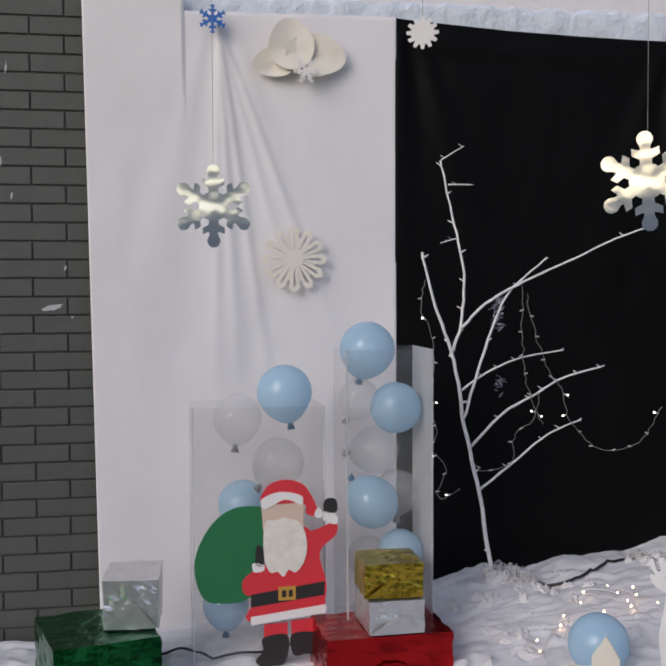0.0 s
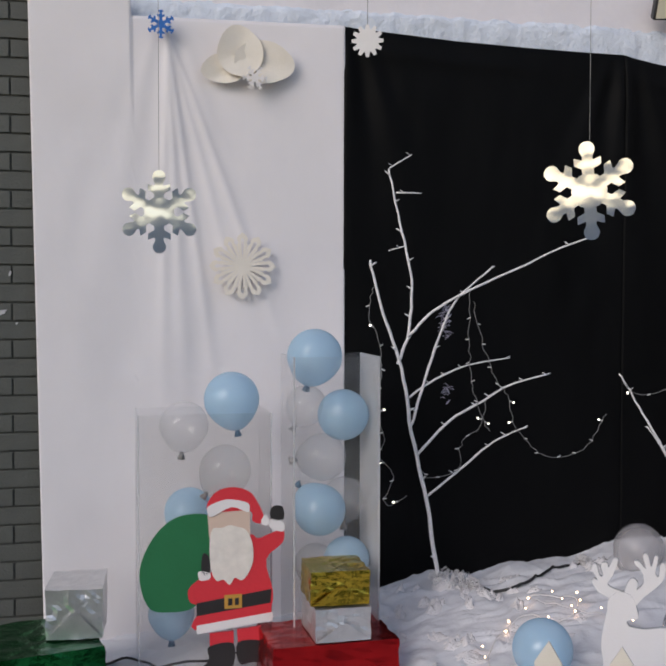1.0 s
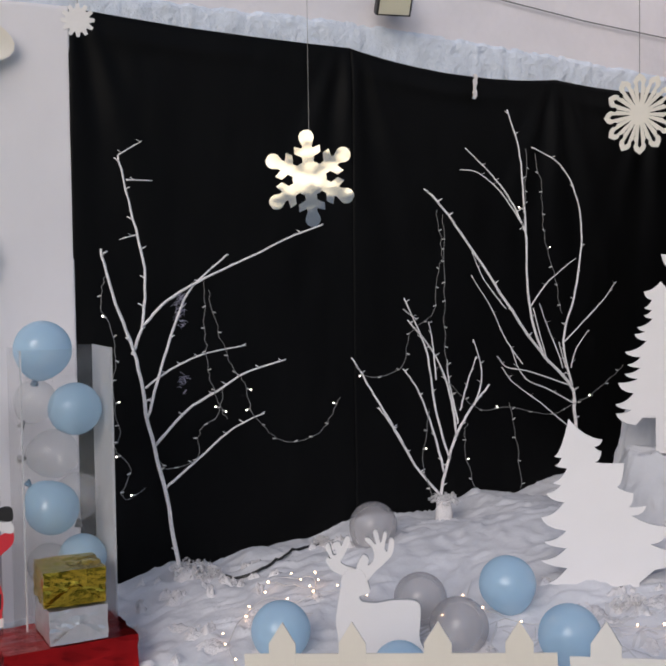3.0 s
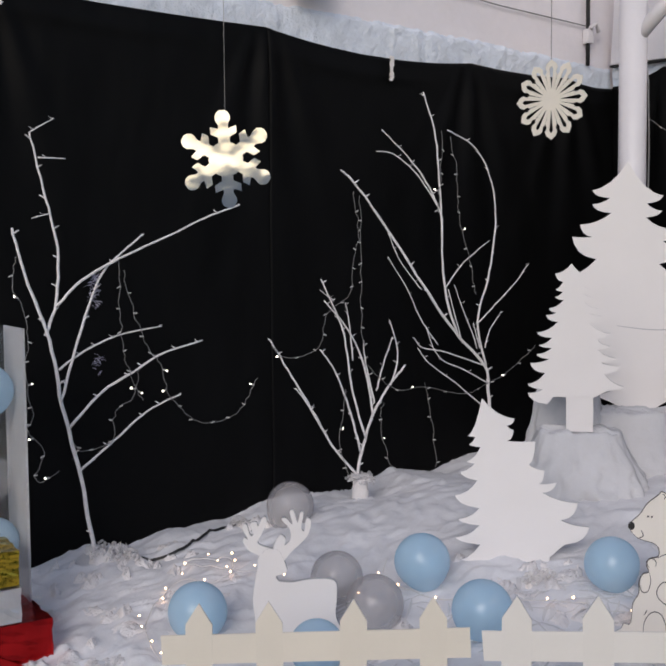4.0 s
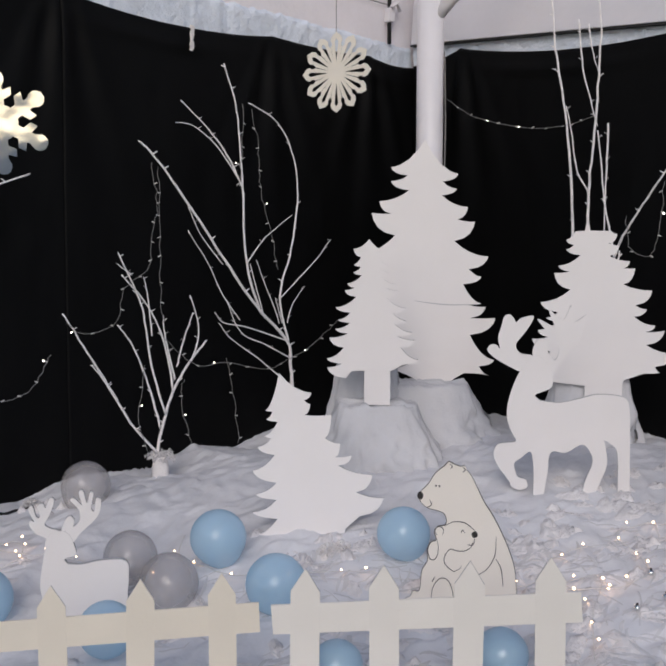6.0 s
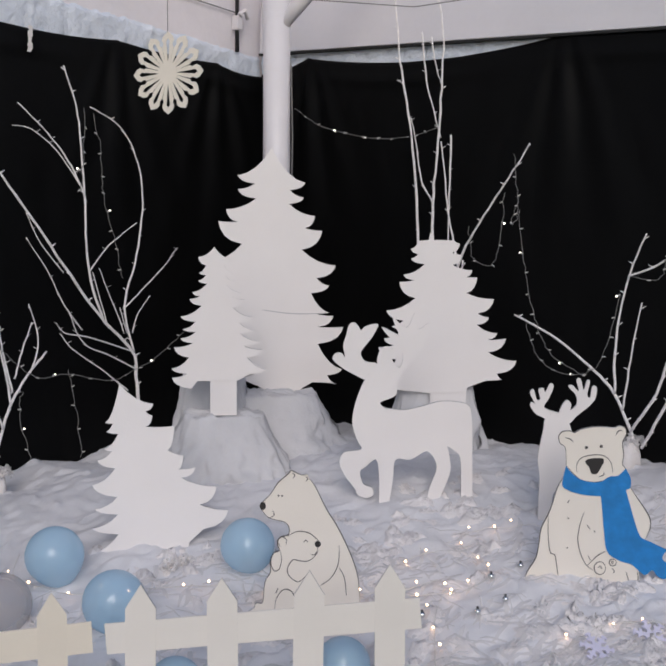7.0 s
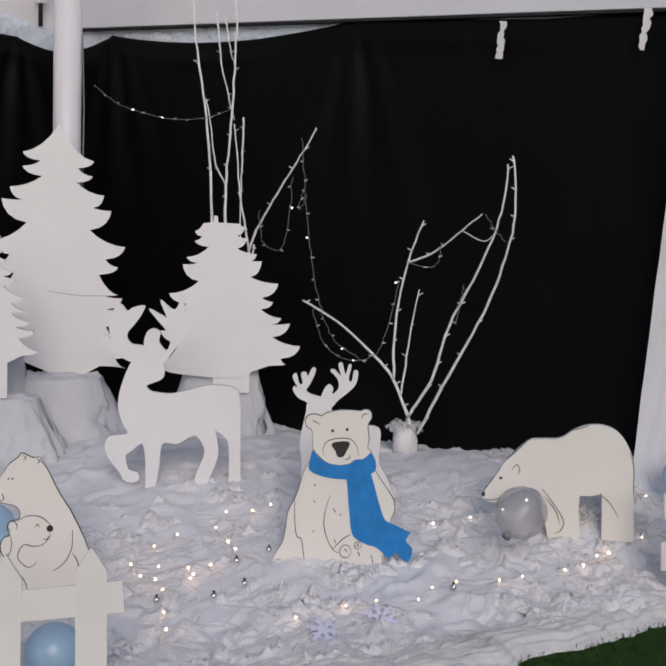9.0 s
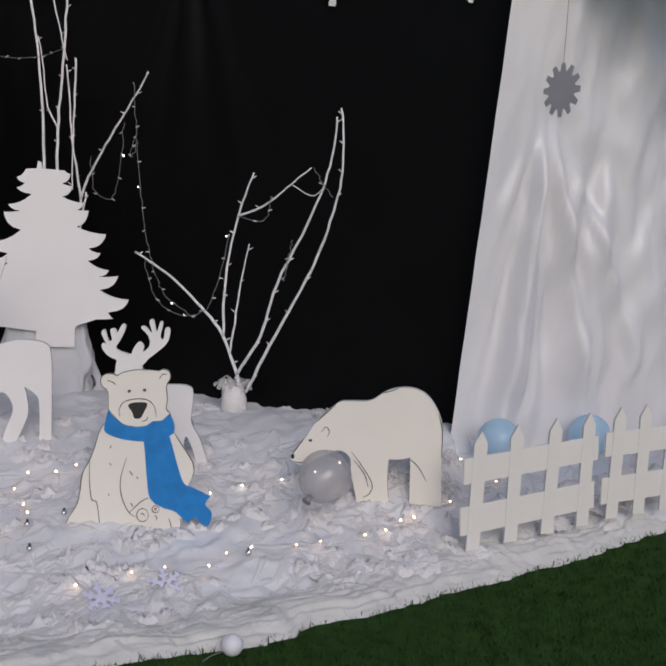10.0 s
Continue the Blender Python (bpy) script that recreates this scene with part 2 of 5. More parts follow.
def snow_surface(x, y):
    """The blanket with its soft cloth folds, meeting the cloths at the back and side."""
    z = snow_z(x, y)
    back = float(np.interp(x, [p[0] for p in BACK_LINE], [p[1] for p in BACK_LINE]))
    side = float(np.interp(y, [p[0] for p in SIDE_LINE], [p[1] for p in SIDE_LINE]))
    k = ease((y - 2.3) / 0.6) * ease((x - 1.2) / 0.4)
    z += (back - z) * k
    k = ease((x - 4.35) / 0.55)
    z += (side - z) * k * ease((y + 0.6) / 0.3)
    w = fbm(x * 1.3, y * 1.3, 2)
    z += 0.016 * fbm(x * 2.0 + 4, y * 2.2) + 0.016 * (1 - abs(fbm(x * 1.9 + w, y * 5.0 + 1.5 * w - 0.8 * x, 3, 2))) ** 4 + 0.007 * (1 - abs(fbm(x * 4.5 - y, y * 9 + 2.5 * w + x, 5, 2))) ** 4 - 0.012
    return z


def turf(u, v):
    x, y = -9 + 24 * u, -14 + 20 * v
    return (x, y, turf_z(x, y))


tagged(grid_sheet("ground", 60, 50, turf, M_GRASS), "green short turf lawn before the display", "lawn", kind="structure")


def blanket(u, v):
    x = -0.7 + 7.1 * u
    fy = front_y(x) + 0.05 * fbm(x * 2.2, 5) + 0.02 * fbm(x * 9, 2)
    y = fy + (3.0 - fy) * v ** 1.25
    d = y - fy
    z = snow_surface(x, y)
    tuck = 0.055 * (1 - ease(d / 0.34)) * ease((x - 1.9) / 0.4)
    roll = min(1.0, (d / 0.07)) ** 0.5
    return (x, y, (turf_z(x, y) - 0.01) * (1 - roll) + (z - tuck) * roll)


tagged(grid_sheet("snow_blanket", 460, 250, blanket, M_SNOW), "crumpled white fabric laid out as snow", "snow blanket", kind="structure")


# ---- walls ----
def top_one(x):
    """Top edge of the cloths on the long wall, hung from nails."""
    z = float(np.interp(x, [0.2, 1.48, 2.78, 3.97, 4.65, 5.0], [2.585, 2.60, 2.548, 2.492, 2.47, 2.44]))
    for a, b, sag in ((1.48, 2.78, 0.012), (2.78, 3.97, 0.05), (3.97, 4.65, 0.015), (4.65, 5.0, 0.02)):
        if a < x < b:
            z -= sag * math.sin(math.pi * (x - a) / (b - a)) ** 0.8
    return z


def top_two(y):
    z = float(np.interp(y, [-0.6, -0.4, 0.15, 1.05, 2.63, 3.0], [2.312, 2.32, 2.337, 2.43, 2.504, 2.45]))
    for a, b, sag in ((-0.4, 1.05, 0.0), (1.05, 2.63, 0.068), (2.63, 3.0, 0.02)):
        if a < y < b:
            z -= sag * math.sin(math.pi * (y - a) / (b - a)) ** 0.8
    return z


def wall_box(name, lo, hi, mat, label):
    bm = box(bmesh.new(), lo, hi)
    return tagged(part(name, bm, mat), label, "wall", kind="structure")


wall_west = wall_box("wall_west", (-2.2, 3.05, -0.2), (0.62, 3.25, 4.0), M_MORTAR, "grey painted brick wall")
wall_box("wall_north", (0.62, 3.06, -0.2), (5.25, 3.25, 4.0), M_PLASTER, "pinkish white plastered wall above the cloths")
# Unseen wall, added behind the camera for the mirror flakes to reflect.
wall_box("reflection_wall", (-12, -9.2, -0.2), (16, -9.0, 2.3), M_PLASTER, "plain unseen wall added behind the camera for reflections")
wall_box("wall_east", (5.06, -0.52, -0.2), (5.25, 3.06, 4.0), M_PLASTER, "white wall behind black cloth")


def rough_band(name, f, n, h):
    def sheet(u, v):
        return f(u, v)
    ob = grid_sheet(name, n, h, sheet, M_STUCCO)
    return tagged(ob, "pale blue rough stucco ledge above the cloths", "ledge", kind="structure")


def band_one(u, v):
    x = 0.58 + 4.44 * u
    top = float(np.interp(x, [0.5, 1.5, 2.8, 4.0, 5.0], [2.68, 2.685, 2.685, 2.63, 2.56])) + 0.012 * fbm(x * 5, 3)
    a = [(3.055, 2.30), (3.02, 2.32), (3.015, top - 0.02), (3.03, top), (3.06, top + 0.006)]
    k = v * 4
    i = min(int(k), 3)
    y = a[i][0] + (a[i + 1][0] - a[i][0]) * (k - i)
    z = a[i][1] + (a[i + 1][1] - a[i][1]) * (k - i)
    return (x, y + 0.010 * fbm(x * 16, z * 16, 2) + 0.030, z + 0.004 * fbm(x * 20, z * 20, 9))


rough_band("trim_north", band_one, 300, 48)


def band_two(u, v):
    y = 3.02 - 3.44 * u
    top = 2.62
    z = 2.25 + (top - 2.25) * v
    return (5.015 + 0.010 * fbm(y * 16, z * 16, 5), y, z)


rough_band("trim_east", band_two, 220, 24)

bm = box(bmesh.new(), (4.985, -2.6, 2.525), (5.03, 3.01, 3.5), 0.004)
fascia = part("fascia", bm, M_FASCIA)
fascia.matrix_world = Matrix.Translation((0, 2.82, 2.558)) @ Matrix.Rotation(radians(4.1), 4, "X") @ Matrix.Translation((0, -2.82, -2.525))
tagged(fascia, "white coated sheet fascia with a straight lower edge", "fascia", kind="structure")
# Near-black strip below the sheet: shade of the gap, put into colour.
part("gap_strip", box(bmesh.new(), (4.98, -2.6, 2.512), (5.03, 3.01, 2.522)), M_GAP, fascia)


# ---- cloths ----
def hang(name, label, nu, nv, along, at, a, b, top, low, fold, mat, angle=0.0):
    """A hung cloth between a and b along one wall, at depth at; fold(s, z) is its relief towards the room."""
    def f(u, v):
        s = a + (b - a) * u
        zt = top(s)
        z = low + (zt - low) * v
        d = fold(s, z, zt)
        if name == "white_cloth":
            s += 0.045 * (1 - u) * (1 - v)
        if along == "y":
            s -= 0.078 * max(0.0, z - 0.6) * (1 - u) ** 6
        return (s, at - d, z) if along == "x" else (at - d, s, z)
    ob = grid_sheet(name, nu, nv, f, mat)
    mod = ob.modifiers.new("thickness", "SOLIDIFY")
    mod.thickness, mod.offset = 0.003, -1
    return tagged(ob, label, "cloth")


def fan(s, z, cx, cz, k, amp, reach):
    """Folds that spread downwards from a pinned point."""
    dz = max(cz - z, 0.02)
    if dz > reach:
        fade = max(0.0, 1 - (dz - reach) / 0.8)
    else:
        fade = 1.0
    w = (s - cx) / (0.10 + 0.45 * dz)
    return amp * fade * math.cos(k * w) * math.exp(-w * w * 1.6) * min(1, dz * 5)


def fold_white(s, z, zt):
    d = 0.012 + 0.006 * fbm(s * 1.4, z * 0.9) + 0.0012 * fbm(s * 5, z * 4, 4)
    d += fan(s, z, 0.75, 2.56, 11, 0.004, 1.5)
    for ex, ez, amp in ((0.80, 1.10, 0.007), (0.93, 1.05, 0.009), (1.02, 1.45, 0.006), (1.22, 1.25, 0.008), (0.70, 0.9, 0.005)):
        t = (2.55 - z) / (2.55 - ez)
        if 0 < t < 1.15:
            q = (s - (0.74 + (ex - 0.74) * t)) / (0.008 + 0.022 * t)
            d += amp * math.exp(-q * q) * max(0.0, min(1, (1.15 - t) * 2))
    d += 0.006 * math.exp(-((z - 1.14) / 0.006) ** 2) * max(0, fbm(s * 3, 8) + 0.4)
    d += 0.009 * (1 if s < 0.62 + 0.02 * math.sin(z * 2) else 0) * ease((z - 2.1) / 0.3)
    return d


def fold_black(nails, corner=None):
    def f(s, z, zt):
        d = 0.012 + 0.008 * fbm(s * 1.7, z * 0.8, 6) + 0.002 * fbm(s * 7, z * 3, 2)
        for cx, cz in nails:
            d += fan(s, z, cx, cz, 9, 0.016, 0.35)
        d += 0.01 * math.exp(-((zt - z - 0.09) / 0.03) ** 2) * abs(math.sin(s * 2.4))
        return d
    return f


hang("white_cloth", "white cotton sheet pinned up with fanning folds", 150, 150, "x", 3.0, 0.20, 1.487, lambda s: 2.68 if s < 0.60 else top_one(s), 0.02, fold_white, M_WHITE_CLOTH)
hang("black_cloth", "black cloth pinned along its top edge", 120, 110, "x", 3.01, 1.483, 2.79, top_one, 0.10, fold_black([(1.5, 2.6), (2.77, 2.55)]), M_BLACK)
hang("black_cloth", "black cloth hung in shallow swags from nails", 160, 110, "x", 3.008, 2.785, 5.0, top_one, 0.10, fold_black([(2.8, 2.55), (3.97, 2.49), (4.65, 2.47)]), M_BLACK)
hang("black_cloth", "black cloth on the return wall in swags", 220, 110, "y", 5.01, -0.40, 3.0, top_two, 0.10, fold_black([(1.05, 2.43), (2.63, 2.5)]), M_BLACK)


def satin(u, v):
    s, z = 2.4 * u, 0.2 + 2.9 * v
    lean = 0.075 * (z - 0.6) * (1 - u)
    d = 0.05 * fbm(s * 1.8, z * 0.8, 3) + 0.02 * fbm(s * 5, z * 1.5, 8)
    d *= min(1.0, 0.15 + s / 0.3)
    d += min(1.0, s / 0.2) * fan(s, z, 0.22, 1.70, 11, 0.045, 0.8) + 0.4 * fan(s, z, 0.55, 1.70, 8, 0.07, 0.8)
    for ex, ez, amp in ((0.02, 0.6, 0.03), (0.16, 0.45, 0.04), (0.36, 0.5, 0.035), (0.58, 0.6, 0.04), (0.85, 0.75, 0.03), (0.62, 0.9, 0.025)):
        t = (1.75 - z) / (1.75 - ez)
        if 0 < t < 1.2:
            q = (s - (0.24 + (ex - 0.24) * t ** 0.8)) / (0.012 + 0.03 * t)
            d += amp * math.exp(-q * q) * min(1.0, t * 3) * min(1.0, (1.2 - t) * 3) * min(1.0, s / 0.1)
    return (5.0 + 0.80 * s - 0.6 * d - 0.10, -0.375 - 0.6 * s - lean - 0.8 * d, z)


ob = grid_sheet("satin_cloth", 150, 150, satin, M_SATIN)
tagged(ob, "white satin sheet gathered into shiny folds", "cloth")

# ---- branch trees ----
def at_plane(axis, v, p):
    return Vector((p[0], v, p[1])) if axis == "y" else Vector((v, p[0], p[1]))


def twig_tree(label, axis, v, foot, slide=0.0):
    """A tree in one plane; slide moves the whole of it along the wall."""
    t = base("twig_tree", Matrix.Translation(at_plane(axis, v, (foot[0] + slide, foot[1]))), label, "branch tree", "white branch trees")
    t["axis"], t["plane"], t["slide"] = axis, v, slide
    return t


def branch(tree, name, r, pts):
    """One limb through the points (along the wall, height), with knots and buds."""
    c = spline(pts, 6, closed=False)
    rnd = random.Random(int(1000 * (pts[0][0] + pts[-1][1])))
    axis, v = tree["axis"], tree["plane"]
    foot = tree.matrix_basis.translation - at_plane(axis, 0, (tree["slide"], 0))
    path, drift = [], 0.0
    for i, p in enumerate(c):
        drift += rnd.uniform(-1, 1) * 0.004
        q = at_plane(axis, v + drift, (p.x + rnd.uniform(-1, 1) * r * 0.22, p.y)) - foot
        path.append(q)
    bm = tube(bmesh.new(), path, r * 0.62, max(r * 0.34, 0.0020), 7, 0.12, 3)
    for i in range(2, len(path) - 1, 3):
        if rnd.random() < 0.75:
            d = at_plane(axis, rnd.uniform(-0.5, 0.5), (rnd.choice((-1, 1)), 0.6)) - at_plane(axis, 0, (0, 0))
            k = path[i]
            tube(bm, [k, k + d.normalized() * (r + rnd.uniform(0.008, 0.018))], r * 0.35, r * 0.2, 5)
    return part(name, bm, M_TWIG, tree, smooth=True)


BULB_N = [0]


def light_string(axis, v, pts):
    """A clear wire with small lit bulbs every few centimetres."""
    start = at_plane(axis, v, pts[0])
    s = base("fairy_light_string", Matrix.Translation(start), "clear fairy light wire with small warm bulbs", "string lights", "fairy light strings")
    rnd = random.Random(int(100 * pts[0][0] + 37 * pts[-1][1] * 100))
    c = spline(pts, 7, closed=False)
    path = [at_plane(axis, v + rnd.uniform(-0.006, 0.006), (p.x + rnd.uniform(-0.006, 0.006), p.y)) - start for p in c]
    part("wire", tube(bmesh.new(), path, 0.0017, 0.0017, 5), M_WIRE, s)
    gone = 0.0
    for a, b in zip(path, path[1:]):
        gone += (b - a).length
        if gone > 0.085:
            gone = 0.0
            d = at_plane(axis, rnd.uniform(-0.4, 0.4), (rnd.choice((-1, 1)), rnd.uniform(-0.6, 0.6))) - at_plane(axis, 0, (0, 0))
            d.normalize()
            holder = part("bulb_holder", tube(bmesh.new(), [b, b + d * 0.016], 0.0032, 0.0026, 6), M_BULBCAP, s)
            if rnd.random() < 0.16:
                bm = bmesh.new()
                bmesh.ops.create_icosphere(bm, subdivisions=1, radius=0.0042, matrix=Matrix.Translation(b + d * 0.018))
                part("bulb", bm, M_COOL, holder)


tree_a = twig_tree("tall painted-white branch tree against the black cloth", 'y', 2.84, (1.86, 0.27))
branch(tree_a, "trunk", 0.015, [(1.86, 0.27), (1.81, 0.59), (1.74, 0.89), (1.69, 1.16), (1.61, 1.39), (1.55, 1.61)])
branch(tree_a, "branch", 0.011, [(1.68, 1.18), (1.73, 1.31), (1.74, 1.53), (1.69, 1.77), (1.64, 1.99)])
branch(tree_a, "branch", 0.005, [(1.64, 1.99), (1.69, 2.02), (1.74, 2.05)])
branch(tree_a, "branch", 0.006, [(1.67, 1.89), (1.78, 1.89)])
branch(tree_a, "branch", 0.004, [(1.71, 1.67), (1.64, 1.65)])
branch(tree_a, "branch", 0.01, [(1.73, 1.3), (1.83, 1.4), (1.99, 1.49), (2.22, 1.59), (2.37, 1.66), (2.54, 1.72)])
branch(tree_a, "branch", 0.01, [(1.74, 0.92), (1.81, 1.16), (1.9, 1.4), (1.99, 1.5), (2.1, 1.59)])
branch(tree_a, "branch", 0.008, [(1.73, 1.04), (1.84, 1.11), (1.99, 1.17), (2.18, 1.2)])
branch(tree_a, "branch", 0.01, [(1.77, 0.8), (1.92, 0.94), (2.05, 1.01), (2.18, 1.08), (2.37, 1.13)])
branch(tree_a, "branch", 0.009, [(1.81, 0.62), (1.96, 0.73), (2.11, 0.84), (2.26, 0.9)])
tree_b = twig_tree("low forked white branch tree in a small tub", 'y', 2.75, (3.1, 0.41))
branch(tree_b, "trunk", 0.013, [(3.1, 0.41), (3.12, 0.54), (3.19, 0.74), (3.28, 0.87), (3.38, 0.97)])
branch(tree_b, "branch", 0.01, [(3.1, 0.47), (2.97, 0.62), (2.84, 0.83), (2.73, 1.01), (2.65, 1.13)])
branch(tree_b, "branch", 0.008, [(2.9, 0.73), (2.84, 0.82), (2.78, 0.9)])
branch(tree_b, "branch", 0.009, [(3.12, 0.58), (3.06, 0.79), (2.98, 0.97), (2.9, 1.07)])
branch(tree_b, "branch", 0.009, [(3.15, 0.64), (3.08, 0.87), (3.04, 1.11), (3.0, 1.23), (2.92, 1.39)])
branch(tree_b, "branch", 0.009, [(3.19, 0.74), (3.16, 0.94), (3.07, 1.15), (2.94, 1.29)])
branch(tree_b, "branch", 0.008, [(3.2, 0.8), (3.17, 0.96), (3.15, 1.1)])
branch(tree_b, "branch", 0.007, [(3.21, 0.86), (3.26, 1.0), (3.3, 1.11)])
branch(tree_b, "branch", 0.007, [(3.29, 0.88), (3.34, 1.01), (3.3, 1.19)])
branch(tree_b, "branch", 0.006, [(3.08, 1.01), (3.06, 1.19), (3.04, 1.28)])
branch(tree_b, "branch", 0.004, [(2.98, 1.29), (2.91, 1.34)])
tree_c = twig_tree("bushy painted-white branch tree with arching limb", 'y', 2.75, (3.88, 0.59), 0.014)
branch(tree_c, "trunk", 0.014, [(3.88, 0.59), (3.87, 0.81), (3.85, 0.94), (3.66, 1.12), (3.46, 1.36), (3.26, 1.62), (3.12, 1.79), (3.03, 1.88)])
branch(tree_c, "branch", 0.01, [(3.68, 1.11), (3.6, 1.33), (3.58, 1.6), (3.57, 1.87), (3.54, 2.09), (3.47, 2.27)])
branch(tree_c, "branch", 0.008, [(3.59, 1.66), (3.51, 1.82), (3.39, 1.96), (3.24, 2.08)])
branch(tree_c, "branch", 0.006, [(3.57, 1.72), (3.44, 1.88), (3.31, 1.97), (3.21, 1.98)])
branch(tree_c, "branch", 0.009, [(3.86, 0.94), (3.81, 1.16), (3.89, 1.41), (3.93, 1.67), (3.89, 1.86), (3.79, 2.02), (3.61, 2.1)])
branch(tree_c, "branch", 0.006, [(3.6, 1.33), (3.72, 1.46), (3.88, 1.57)])
branch(tree_c, "branch", 0.006, [(3.81, 1.16), (3.93, 1.26), (4.07, 1.37), (4.14, 1.45)])
branch(tree_c, "branch", 0.006, [(3.85, 0.94), (3.61, 1.02), (3.47, 1.05), (3.42, 1.1)])
branch(tree_c, "branch", 0.006, [(3.87, 0.85), (3.71, 0.93), (3.56, 1.0), (3.47, 1.16)])
branch(tree_c, "branch", 0.006, [(3.82, 0.75), (3.66, 0.87), (3.51, 0.97), (3.44, 1.05)])
branch(tree_c, "branch", 0.005, [(3.71, 1.06), (3.62, 1.33)])
branch(tree_c, "branch", 0.005, [(3.8, 1.03), (3.72, 1.2), (3.65, 1.35)])
branch(tree_c, "branch", 0.005, [(3.85, 1.03), (3.89, 1.13), (3.96, 1.21)])
branch(tree_c, "branch", 0.005, [(3.82, 1.03), (3.77, 1.16)])
branch(tree_c, "branch", 0.005, [(3.56, 1.06), (3.47, 1.17), (3.38, 1.34), (3.27, 1.49)])
branch(tree_c, "branch", 0.005, [(3.46, 1.33), (3.33, 1.48), (3.27, 1.6)])
tree_d = twig_tree("white upright branch tree behind the board pine", 'x', 4.8, (1.5, 0.55))
branch(tree_d, "branch", 0.011, [(1.714, 1.442), (1.739, 1.815), (1.787, 2.168), (1.839, 2.419), (1.875, 2.730)])
branch(tree_d, "branch", 0.007, [(1.623, 1.666), (1.689, 1.773), (1.728, 1.938), (1.768, 2.094)])
branch(tree_d, "branch", 0.011, [(1.609, 1.362), (1.621, 1.670), (1.592, 1.953), (1.572, 2.253), (1.566, 2.452), (1.621, 2.706)])
branch(tree_d, "branch", 0.007, [(1.703, 2.490), (1.679, 2.262), (1.623, 2.076), (1.596, 1.984)])
branch(tree_d, "branch", 0.006, [(1.646, 2.460), (1.620, 2.337), (1.579, 2.224)])
branch(tree_d, "branch", 0.008, [(1.524, 1.991), (1.530, 1.790), (1.537, 1.609), (1.530, 1.406)])
branch(tree_d, "branch", 0.009, [(1.469, 1.347), (1.503, 1.487), (1.540, 1.669), (1.584, 1.963)])
branch(tree_d, "branch", 0.01, [(1.475, 1.367), (1.429, 1.469), (1.324, 1.609), (1.201, 1.774), (1.093, 1.924)])
branch(tree_d, "branch", 0.004, [(1.855, 2.280), (1.812, 2.248), (1.781, 2.147)])
branch(tree_d, "trunk", 0.013, [(1.5, 0.55), (1.52, 0.85), (1.5, 1.15), (1.455, 1.40)])
tree_e = twig_tree("V-shaped white branch tree before black cloth", 'x', 4.85, (0.6, 0.59), -0.02)
branch(tree_e, "trunk", 0.013, [(0.6, 0.59), (0.62, 0.67), (0.71, 0.84), (0.85, 0.96), (1.02, 1.07), (1.21, 1.15)])
branch(tree_e, "branch", 0.01, [(0.7, 0.83), (0.7, 1.04), (0.66, 1.31), (0.57, 1.52)])
branch(tree_e, "branch", 0.008, [(0.65, 1.34), (0.52, 1.39), (0.4, 1.48), (0.31, 1.55)])
branch(tree_e, "branch", 0.008, [(0.66, 0.76), (0.63, 0.98), (0.59, 1.23)])
branch(tree_e, "branch", 0.011, [(0.62, 0.68), (0.51, 0.85), (0.44, 1.08), (0.29, 1.37), (0.22, 1.56), (0.2, 1.75)])
branch(tree_e, "branch", 0.011, [(0.57, 0.61), (0.43, 0.87), (0.28, 1.15), (0.19, 1.38), (0.15, 1.57), (0.17, 1.78)])
branch(tree_e, "branch", 0.004, [(0.39, 1.48), (0.29, 1.44), (0.24, 1.47)])
light_string('y', 2.828, [(1.57, 1.5), (1.55, 1.39), (1.59, 1.29), (1.61, 1.16), (1.59, 1.04), (1.62, 0.85), (1.59, 0.81), (1.66, 0.71), (1.62, 0.62), (1.65, 0.59), (1.72, 0.63)])
light_string('y', 2.828, [(1.99, 1.48), (1.99, 1.28), (2.0, 1.12), (2.03, 1.0), (2.08, 0.89)])
light_string('y', 2.828, [(2.01, 1.44), (2.05, 1.26), (2.12, 1.1), (2.17, 1.03), (2.2, 0.91), (2.31, 0.79), (2.43, 0.77), (2.54, 0.82), (2.62, 0.95)])
light_string('y', 2.828, [(2.07, 1.02), (2.04, 0.91), (1.96, 0.85), (1.94, 0.73), (1.81, 0.7), (1.78, 0.75)])
light_string('y', 2.738, [(3.08, 1.79), (3.11, 1.61), (3.08, 1.46), (3.06, 1.32), (2.94, 1.23), (2.89, 1.08), (2.74, 1.04), (2.66, 1.09)])
light_string('y', 2.738, [(3.12, 1.77), (3.12, 1.46), (3.12, 1.19), (3.14, 1.07)])
light_string('y', 2.738, [(3.14, 0.99), (3.31, 0.86), (3.48, 0.86), (3.72, 0.81), (3.87, 0.85), (4.02, 0.91), (4.19, 1.03)])
light_string('y', 2.738, [(3.24, 0.8), (3.23, 0.68), (3.28, 0.49)])
light_string('y', 2.738, [(3.48, 0.88), (3.52, 0.71), (3.55, 0.46)])
light_string('y', 2.738, [(3.59, 2.09), (3.58, 1.86), (3.56, 1.7)])
light_string('y', 2.738, [(3.64, 2.07), (3.68, 1.89), (3.69, 1.7), (3.75, 1.5), (3.8, 1.3)])
light_string('y', 2.738, [(3.04, 0.88), (3.0, 0.62), (3.06, 0.46)])
light_string('x', 4.79, [(2.54, 2.2), (2.39, 2.11), (2.21, 2.05), (1.96, 2.0), (1.75, 2.0), (1.59, 2.03)])
light_string('x', 4.79, [(1.41, 1.56), (1.39, 1.42), (1.28, 1.38), (1.23, 1.52), (1.22, 1.71)])
light_string('x', 4.79, [(1.17, 1.88), (1.15, 1.69), (1.18, 1.57), (1.15, 1.59), (1.14, 1.69)])
